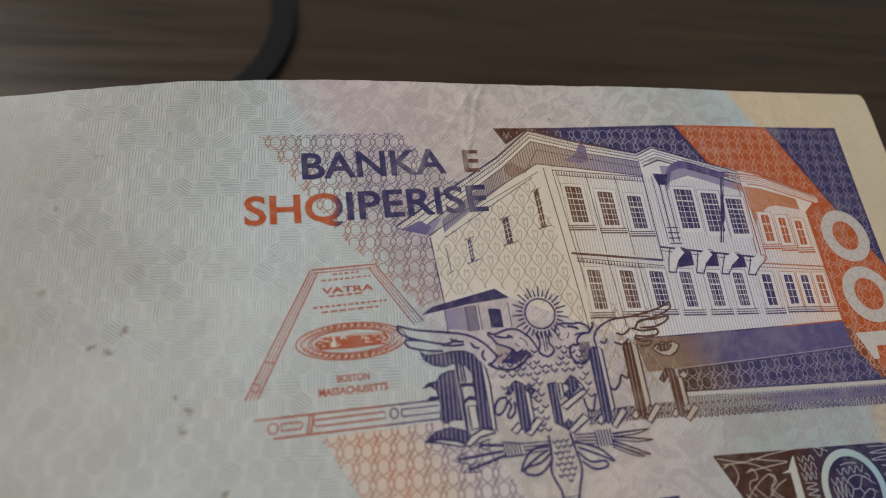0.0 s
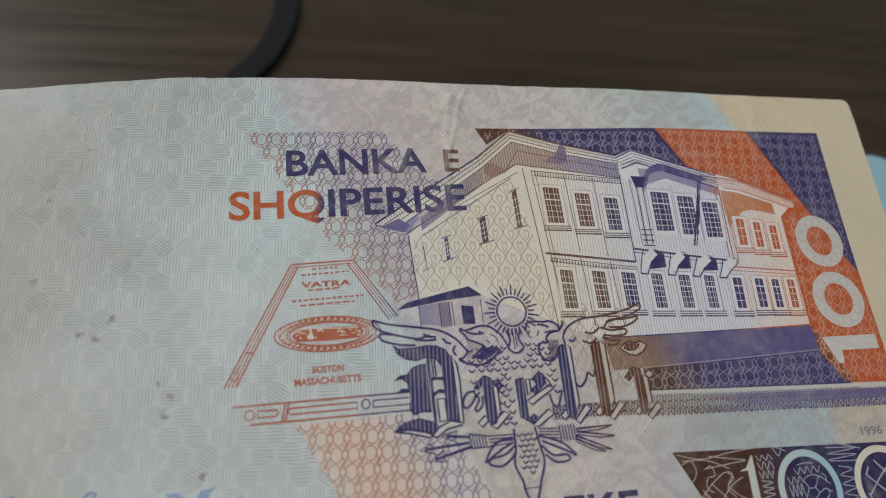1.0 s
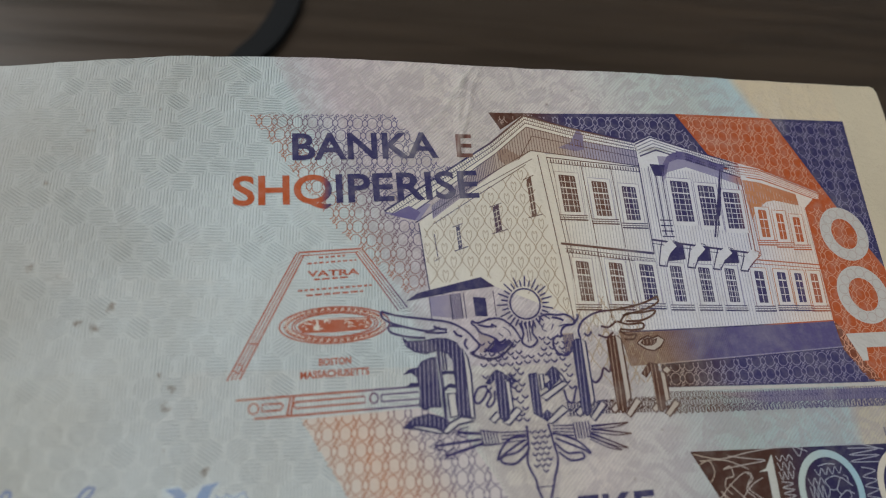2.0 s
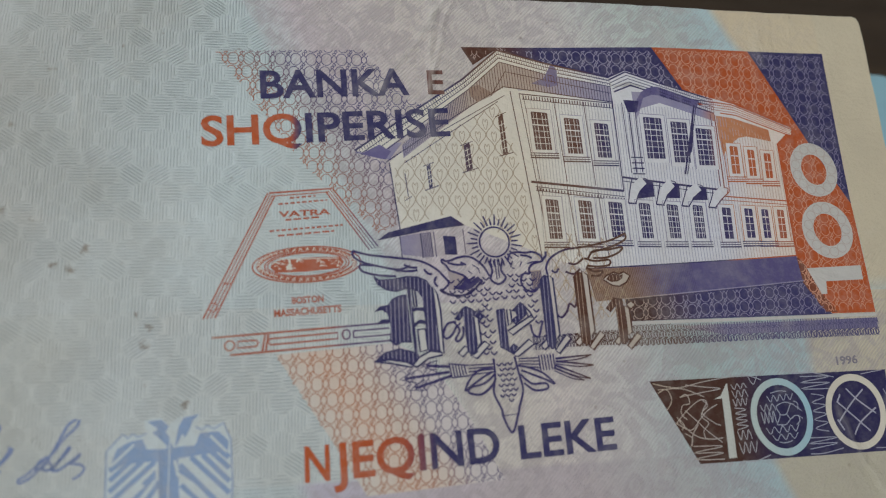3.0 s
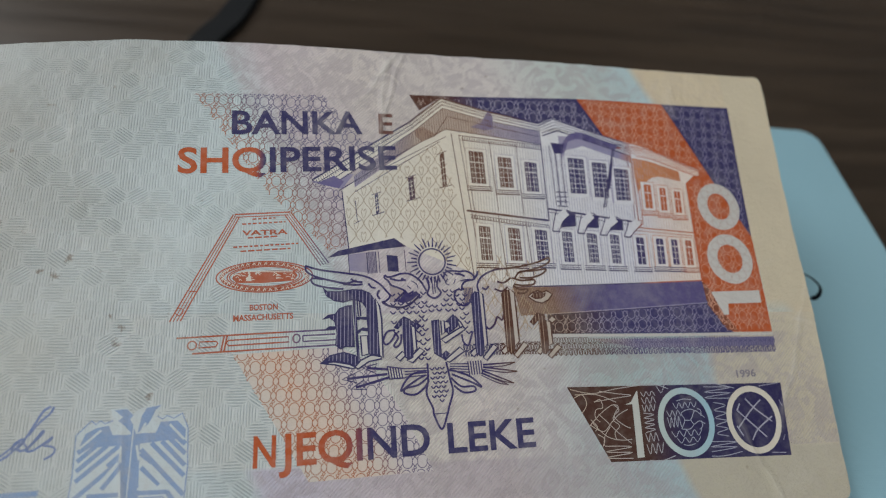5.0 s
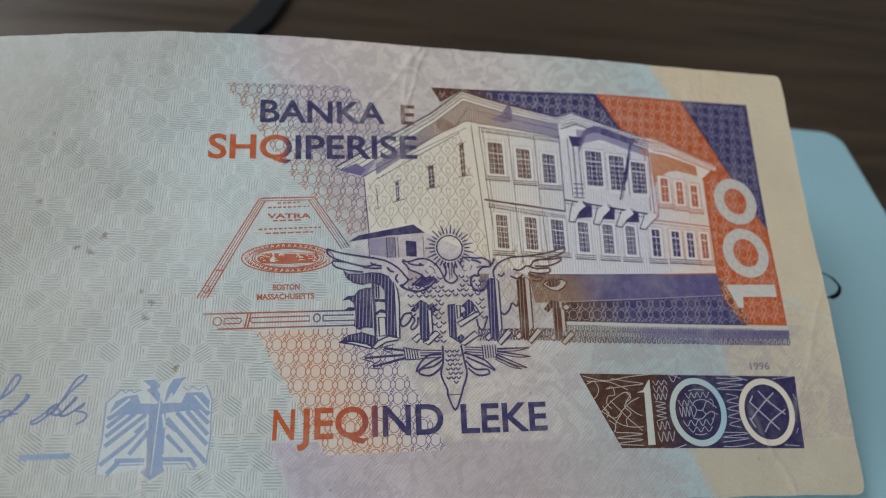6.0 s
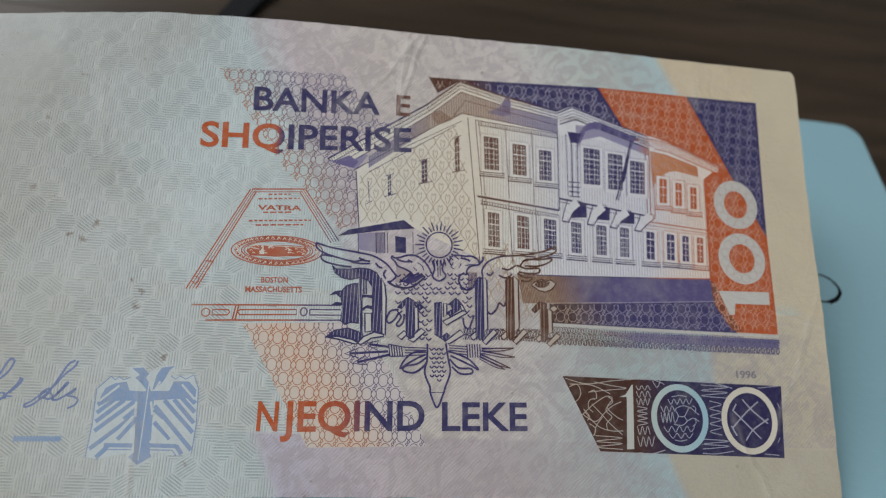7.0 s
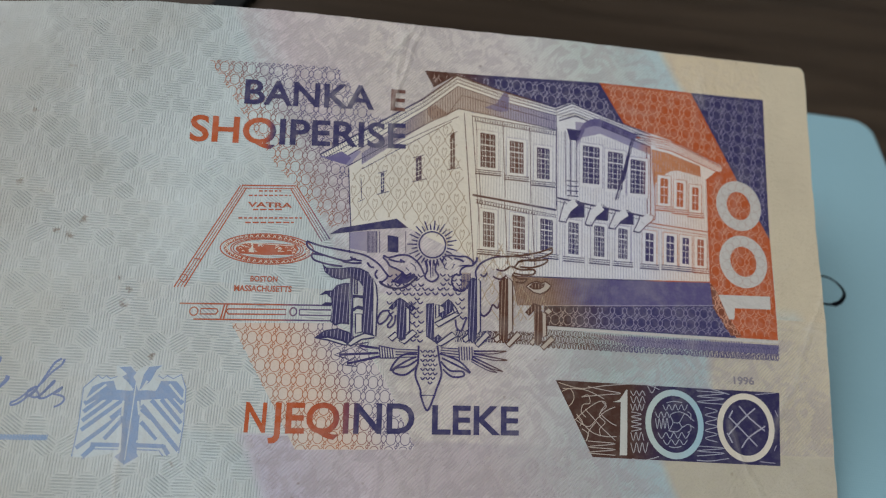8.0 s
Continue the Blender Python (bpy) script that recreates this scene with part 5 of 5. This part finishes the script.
f.curve([(-43.24, 14.71), (-42.72, 15.22), (-42.66, 15.76)], 0.30), f.curve([(-45.80, 15.37), (-45.11, 15.27), (-44.41, 15.01)], W), f.stroke([(-45.27, 15.33), (-44.64, 15.15)], 0.26)
f.curve([(-45.06, 14.34), (-44.15, 14.56), (-43.38, 14.54)], 0.15), f.curve([(-46.76, 14.68), (-47.04, 14.04), (-46.56, 13.77)], 0.13), f.curve([(-45.69, 14.60), (-45.96, 13.97)], 0.13)
f.poly([(-53.44, 11.52), (-52.55, 12.72), (-52.00, 12.38), (-50.99, 12.99), (-50.80, 12.47), (-51.73, 11.64), (-52.75, 11.34)])
for i in range(7):
    f.stroke([plan(817 + 2.5 * i, 485), plan(817 + 2.5 * i, 512)], 0.11)
for k, (x0, x1) in enumerate(((754, 757), (759, 761), (768, 769), (773, 776))):
    f.stroke([plan(x0, 462), plan(x1, 472)], 0.15)
f.curve([(-49.66, 14.77), (-49.29, 13.57), (-49.54, 12.63), (-48.90, 12.07), (-48.30, 12.11), (-47.73, 12.76), (-48.23, 13.65), (-48.00, 14.89)], W)
f.stroke([(-48.91, 14.83), (-48.77, 12.54)], 0.12), f.stroke([(-48.60, 14.85), (-48.48, 12.71)], 0.12)
# ragged lower feathers of both wings
f.curve([(-53.84, 7.84), (-54.86, 7.62), (-55.36, 6.56), (-55.03, 6.00), (-54.33, 6.48), (-53.81, 7.39)], W), f.curve([(-53.81, 7.39), (-53.48, 6.83), (-54.00, 5.91), (-53.69, 5.64), (-53.14, 6.26), (-53.07, 7.30)], W)
f.curve([(-42.06, 8.46), (-41.43, 7.90), (-40.69, 8.55), (-40.27, 9.48), (-39.64, 9.07), (-39.36, 9.85)], W), f.curve([(-45.18, 7.21), (-44.98, 6.19), (-44.36, 5.78), (-43.95, 6.84), (-43.69, 7.61)], W)
# scales on the breast and tail
rnd = random.Random(11)
for r in range(15):
    y = 488 + 8.2 * r
    for k in range(12):
        x = 690 + 13.5 * k + (6.7 if r % 2 else 0)
        if x > 842 or (r > 9 and abs(x - 757) > 58 - 5 * (r - 9)) or (r < 3 and abs(x - 764) < 16):
            continue
        if any(x0 - 3 < x < x1 + 3 and y0 - 3 < y < y1 + 3 for x0, x1, y0, y1 in ((698, 727, 528, 602), (753, 805, 530, 604), (826, 852, 490, 612))):
            continue
        p = plan(x + rnd.uniform(-1.5, 1.5), y + rnd.uniform(-1.5, 1.5))
        f.curve([(p[0] - 0.36, p[1] + 0.18), (p[0], p[1] - 0.16), (p[0] + 0.38, p[1] + 0.14)], 0.18, None, False, 4)
for r in range(8):
    for k in range(3):
        x = 748 + 9 * k + (4 if r % 2 else 0)
        p = plan(x, 622 + 8 * r)
        if r < 8 - abs(k - 1):
            f.curve([(p[0] - 0.28, p[1] + 0.14), (p[0], p[1] - 0.14), (p[0] + 0.28, p[1] + 0.14)], 0.17, None, False, 4)
f.curve([(-49.81, 3.55), (-49.76, 1.53), (-50.01, -0.20), (-49.25, -2.00), (-49.13, -2.84), (-48.23, -4.54), (-47.46, -2.75), (-47.22, -1.89), (-46.66, -0.02), (-46.98, 1.69), (-47.38, 3.69)], W)
f.stroke([(-49.13, -2.70), (-47.47, -2.61)], 0.10)
# legs and claws
f.curve([(-49.96, 2.53), (-51.63, 2.29), (-52.66, 1.37), (-53.23, 0.20), (-52.33, 0.81), (-51.07, 1.60), (-50.08, 2.09)], W)
f.curve([(-49.77, 1.82), (-51.03, 0.89), (-52.60, 0.51), (-52.78, -0.06), (-51.46, -0.28), (-50.28, 0.50), (-49.67, 1.39)], W)
f.curve([(-47.03, 2.69), (-45.68, 2.34), (-44.17, 1.70), (-42.92, 0.47), (-43.98, 0.99), (-45.50, 1.63), (-46.70, 2.13)], W)
f.curve([(-46.83, 1.69), (-45.59, 0.61), (-43.96, 0.56), (-43.79, -0.01), (-45.26, -0.16), (-46.48, 0.71)], W)
printed("crest_bird", f, ink_crest, 6)
f = Flat()
f.poly([(-54.58, 13.94), (-53.72, 13.47), (-52.71, 12.94), (-53.40, 12.05), (-54.10, 11.47), (-54.55, 11.52), (-54.32, 12.44)])
f.poly([(-44.72, 13.52), (-43.42, 13.54), (-43.36, 12.31), (-43.86, 11.36), (-44.54, 11.24)])
printed("crest_shade", f, ink_shade, 4)

f = Flat()
for a, b in (((-54.80, 2.89), (-57.41, 3.10)), ((-54.90, 2.31), (-59.88, 1.81)), ((-54.72, 1.89), (-58.79, 0.74))):
    f.stroke([a, b], 0.30)
    d = Vector(b) - Vector(a)
    d = d.normalized() * 1.5
    n = Vector((-d.y, d.x)) * 0.42
    b = Vector(b)
    f.stroke([b + d * 0.2 - d + n, b + d * 0.4, b + d * 0.2 - d - n, b - d * 0.6], 0.14, closed=True)
for i in range(6):
    f.stroke([plan(671 + 4.6 * i, 612 + i), plan(673 + 4.6 * i, 634)], 0.15)
f.stroke([(-54.97, 3.24), (-52.77, 2.94)], 0.15), f.stroke([(-54.71, 1.68), (-52.69, 1.79)], 0.15)
for k in range(4):
    f.stroke([plan(700, 618 + 5 * k), plan(740, 620 + 4 * k)], 0.13)
for i in range(6):
    f.stroke([plan(812 + 4.6 * i, 614), plan(813 + 4.6 * i, 638)], 0.15)
for k in range(4):
    f.stroke([plan(780, 616 + 4 * k), plan(812, 618 + 5 * k)], 0.13)
for a, b in (((-42.59, 3.24), (-38.24, 3.50)), ((-42.58, 2.95), (-38.05, 2.33)), ((-42.71, 2.51), (-38.60, 0.85)), ((-42.85, 2.21), (-39.35, 0.66))):
    f.curve([a, at(a, b, 0.5), b], 0.26, 0.12)
    f.curve([(a[0], a[1] - 0.3), (at(a, b, 0.6)[0], at(a, b, 0.6)[1] - 0.35), b], 0.13)
printed("arrow_drawing", f, ink_crest, 6)

# -- blackletter newspaper title over the crest: hollow outline, hatched face --
title, hollow, edge, slits, faces = Flat(), Flat(), Flat(), Flat(), []


def glyph(pts, bend=False):
    pts = smooth(pts, True, 4) if bend else pts
    title.poly(pts)
    faces.append([(p[0], p[1]) for p in pts])


def blade(pts, bend=False):
    pts = smooth(pts, True, 4) if bend else pts
    hollow.poly(pts)
    edge.stroke(pts, 0.20, closed=True)


glyph([(-63.10, 13.45), (-62.47, 12.90), (-60.86, 12.94), (-59.27, 13.21), (-58.08, 13.15), (-57.01, 12.70), (-56.43, 11.83), (-56.26, 10.64), (-55.94, 4.63), (-57.11, 4.70), (-57.59, 10.70), (-58.09, 11.41), (-59.15, 11.79), (-60.43, 11.40), (-61.62, 11.61), (-62.63, 12.28)])
blade([(-56.36, 11.99), (-55.84, 10.97), (-55.56, 9.20), (-55.42, 4.37), (-55.87, 4.63), (-56.26, 10.64)])
glyph([(-59.29, 11.78), (-58.93, 11.80), (-58.28, 4.05), (-58.65, 4.17)])
glyph([(-63.07, 9.21), (-62.33, 9.85), (-61.47, 9.98), (-60.96, 10.69), (-59.97, 11.06), (-59.31, 11.10), (-58.93, 5.68), (-59.94, 5.76), (-60.78, 5.49), (-61.40, 5.95), (-61.24, 7.35), (-61.53, 8.94), (-62.15, 9.42)])
blade([(-59.80, 10.84), (-59.36, 10.80), (-59.63, 9.67), (-59.45, 7.61), (-59.84, 6.27), (-60.44, 5.65), (-60.79, 5.63), (-60.16, 6.54), (-60.01, 8.16), (-60.23, 9.92)], True)
glyph([(-62.73, 7.91), (-62.20, 8.38), (-61.33, 8.37), (-61.30, 8.00)])
glyph([(-63.19, 3.75), (-62.01, 4.76), (-60.32, 5.15), (-58.85, 4.74), (-58.07, 4.07), (-58.80, 3.30), (-59.75, 3.60), (-61.36, 3.94)])
blade([(-63.19, 3.75), (-61.50, 3.93), (-59.61, 3.61), (-58.56, 3.03), (-59.57, 3.11), (-61.47, 3.57)])
blade([(-59.06, 3.07), (-58.21, 4.06), (-56.89, 4.71), (-55.64, 4.50), (-55.62, 4.21), (-57.19, 3.90), (-58.42, 3.04)])
glyph([(-58.74, 9.58), (-57.50, 9.59), (-57.47, 9.15), (-58.21, 9.24), (-58.71, 9.14)])
glyph([(-58.60, 7.82), (-57.98, 8.23), (-57.38, 8.12), (-57.35, 7.68), (-58.09, 7.78), (-58.56, 7.38)])
blade([(-58.69, 11.60), (-58.40, 11.62), (-58.24, 9.69), (-58.53, 9.67)]), blade([(-58.25, 7.11), (-57.38, 7.16), (-57.19, 4.84), (-58.05, 4.64)])
# i
glyph([(-54.08, 8.12), (-53.20, 9.21), (-52.71, 9.62), (-51.87, 9.23), (-51.54, 4.32), (-52.11, 3.99), (-52.72, 4.39), (-53.00, 8.48), (-53.48, 7.93)])
blade([(-51.80, 8.27), (-51.29, 8.30), (-51.10, 5.36), (-51.59, 5.04)])
glyph([(-52.33, 9.42), (-50.55, 8.35), (-51.04, 7.87), (-51.98, 8.63)])
blade([(-51.41, 9.04), (-50.55, 8.35), (-50.97, 7.95), (-51.68, 8.57)])
blade([(-53.81, 4.32), (-52.99, 5.10), (-52.45, 4.70), (-53.27, 3.92)]), blade([(-52.40, 3.97), (-50.74, 5.53), (-50.13, 5.13), (-51.65, 3.66)])
# e
glyph([(-49.17, 9.04), (-48.13, 9.18), (-47.88, 4.68), (-47.31, 5.16), (-46.84, 4.75), (-47.54, 3.97), (-48.92, 4.77)])
glyph([(-47.36, 8.86), (-46.22, 9.91), (-45.49, 8.98), (-45.68, 8.22), (-46.98, 7.24), (-47.46, 7.81), (-46.73, 8.30), (-46.91, 8.74)])
blade([(-47.91, 6.59), (-45.08, 8.26), (-44.68, 7.84), (-47.36, 6.11)]), blade([(-47.54, 3.90), (-45.54, 5.56), (-44.92, 5.01), (-46.93, 3.64)])
blade([(-47.90, 8.97), (-47.45, 9.00), (-47.37, 7.52), (-47.80, 7.19)]), blade([(-45.97, 9.63), (-45.25, 8.78), (-44.76, 7.98), (-45.37, 8.09)])
# l, l
for x0, x1, x2, ytop in ((828, 843, 850, 492), (883, 898, 907, 492)):
    glyph([plan(x0, ytop + 7), plan(x0 + 8, ytop), plan(x1, ytop + 2), plan(x1, 602), plan(x1 - 7, 608), plan(x0, 600)])
    blade([plan(x1, ytop - 1), plan(x2, ytop + 7), plan(x2, 586), plan(x1, 594)])
    blade([plan(x0 - 10, 600), plan(x0 - 1, 592), plan(x0 + 6, 598), plan(x0 - 4, 607)]), blade([plan(x1 - 3, 609), plan(x1 + 17, 587), plan(x1 + 24, 594), plan(x1 + 3, 615)])
# final i with its eye-shaped dot
glyph([(-35.86, 8.79), (-34.73, 10.08), (-33.63, 9.85), (-33.46, 4.96), (-33.99, 4.41), (-34.54, 4.90), (-34.63, 9.02), (-35.31, 8.30)])
blade([(-33.54, 9.02), (-32.91, 8.76), (-32.86, 5.89), (-33.47, 5.56)]), blade([(-33.23, 9.12), (-32.61, 9.61), (-32.06, 9.12), (-32.67, 8.62)])
blade([(-35.23, 4.86), (-34.63, 5.49), (-34.16, 5.07), (-34.76, 4.44)]), blade([(-33.68, 4.35), (-32.32, 5.78), (-31.69, 5.37), (-33.21, 3.94)])
blade([(-35.79, 12.24), (-35.25, 12.74), (-34.32, 13.11), (-33.69, 12.85), (-33.06, 13.13), (-32.27, 12.64), (-32.88, 11.82), (-33.82, 11.37), (-34.76, 11.54)])
glyph([(-35.40, 12.26), (-34.94, 12.76), (-34.24, 12.96), (-33.61, 12.70), (-33.14, 12.89), (-33.36, 12.33), (-33.91, 11.98), (-34.77, 11.92)])
for face in faces:
    us, vs = [p[0] for p in face], [p[1] for p in face]
    u = math.ceil((min(us) + 0.16) / 0.46) * 0.46
    while u < max(us) - 0.12:
        run, v = [], min(vs)
        while v < max(vs) + 0.1:
            if inside((u, v - 0.14), face) and inside((u, v + 0.14), face):
                run.append((u, v))
            else:
                if len(run) > 3:
                    slits.stroke([run[0], run[-1]], 0.085)
                run = []
            v += 0.07
        u += 0.46
printed("title_hollow", hollow, ink_hollow, 7)
printed("title_face", title, ink_title, 8)
printed("title_hatching", slits, ink_slit, 9)
printed("title_edge", edge, ink_title, 9)

# -- pale blue heraldic bird, two signatures, fine print --
def crest(x, y):
    """From the heraldic bird's own drawing grid to millimetres on the sheet."""
    return plan(x / 2.774, 600 + y / 2.774)


back, f = Flat(), Flat()
back.poly([crest(*p) for p in ((352, 578), (385, 420), (408, 240), (465, 190), (575, 185), (570, 130), (640, 128), (668, 160), (705, 135), (800, 126), (775, 180), (890, 175), (912, 245), (900, 420), (876, 560), (800, 572), (690, 560), (682, 590), (604, 634), (552, 590), (560, 560), (420, 585))])
f.poly([crest(*p) for p in ((432, 268), (452, 234), (500, 212), (556, 205), (570, 250), (650, 254), (664, 215), (676, 254), (768, 250), (790, 206), (866, 208), (902, 250), (896, 290), (690, 300), (670, 560), (678, 578), (608, 618), (562, 578), (592, 556), (604, 300), (420, 300))])
for a, b, w in (((412, 318), (470, 285), 0.55), ((408, 358), (500, 290), 0.50), ((402, 402), (545, 296), 0.50), ((396, 448), (600, 300), 0.50), ((372, 536), (622, 352), 0.50), ((540, 390), (612, 332), 0.45),
                ((896, 318), (860, 280), 0.55), ((893, 362), (826, 285), 0.50), ((888, 415), (790, 296), 0.50), ((882, 462), (742, 300), 0.50), ((874, 548), (694, 326), 0.50), ((740, 390), (690, 345), 0.45),
                ((606, 388), (510, 492), 0.50), ((444, 518), (584, 522), 0.48), ((404, 578), (462, 524), 0.50), ((690, 408), (768, 492), 0.50), ((664, 522), (802, 528), 0.48), ((800, 526), (826, 568), 0.50)):
    f.stroke([crest(*a), crest(*b)], w)
f.poly([crest(*p) for p in ((584, 138), (640, 136), (668, 166), (652, 186), (668, 214), (652, 246), (628, 214), (598, 186), (622, 172))])
f.poly([crest(*p) for p in ((796, 130), (730, 138), (704, 176), (720, 194), (690, 222), (682, 250), (730, 214), (746, 192), (740, 172), (770, 150))])
printed("bird_ground", back, ink_bird_ground, 1)
printed("heraldic_bird", f, ink_emblem, 2)
f = Flat()
f.stroke([crest(668, 205), crest(612, 596)], 0.12)
for run in (((420, 300), (520, 224)), ((830, 222), (892, 296)), ((604, 305), (598, 380)), ((676, 305), (682, 372)), ((470, 496), (590, 376)), ((452, 500), (580, 504)), ((668, 504), (806, 508)), ((700, 392), (790, 500)), ((590, 196), (574, 244), (640, 250)), ((722, 206), (696, 246), (764, 250))):
    f.stroke([crest(*p) for p in run], 0.26)
printed("emblem_line", f, ink_bird_ground, 3)
f = Flat()
for run in (((352, 578), (385, 420), (408, 240), (465, 190), (480, 178), (500, 196), (520, 180), (540, 196), (575, 184)), ((775, 180), (800, 196), (820, 180), (850, 196), (890, 175), (912, 245), (900, 420), (876, 562)), ((404, 590), (460, 540), (580, 542)), ((668, 544), (780, 548), (800, 576))):
    f.stroke([crest(*p) for p in run], 0.13)
printed("emblem_line", f, ink_emblem, 3)


def pen(x, y):
    """From the signatures' own drawing grid to millimetres on the sheet."""
    return (-102.44 + 0.01756 * x, 0.62 - 0.01830 * y - 0.0008 * x)


f = Flat()
for run in (((-40, 330), (5, 290), (60, 215), (120, 80), (150, 68), (155, 95), (120, 165), (40, 240), (5, 300), (15, 322), (60, 318), (100, 290), (130, 285), (140, 302), (185, 302)), ((218, 178), (205, 220), (150, 290), (90, 360), (52, 425)), ((228, 182), (222, 215), (160, 285)), ((60, 330), (110, 322), (150, 312)),
            ((545, 40), (505, 70), (470, 140), (420, 240), (360, 310), (320, 345), (282, 362), (276, 345), (310, 325), (370, 270), (400, 250)), ((562, 42), (548, 80), (490, 140), (440, 215)), ((360, 310), (368, 265), (410, 235), (420, 250), (390, 290), (420, 300), (460, 270), (515, 190), (520, 200), (470, 260), (440, 300), (480, 298), (545, 250), (580, 220), (560, 250), (530, 268), (580, 275), (605, 292), (590, 325), (548, 350)), ((380, 300), (420, 260), (450, 300))):
    f.curve([pen(*p) for p in run], 0.27, 0.22)
printed("signature", f, ink_pen, 1)
f = Flat()
for x0, x1, y0, y1 in ((246, 545, 562, 540), (-240, 95, 590, 572)):
    x = x0
    while x < x1:
        w = 14 + (x * 7) % 13
        y = y0 + (y1 - y0) * (x - x0) / (x1 - x0)
        f.stroke([pen(x, y), pen(min(x1, x + w), y)], 0.62)
        x += w + 2
    f.stroke([pen(x0, y0 + 2), pen(x1, y1 + 2)], 0.22)
printed("fine_print", f, ink_emblem, 1)
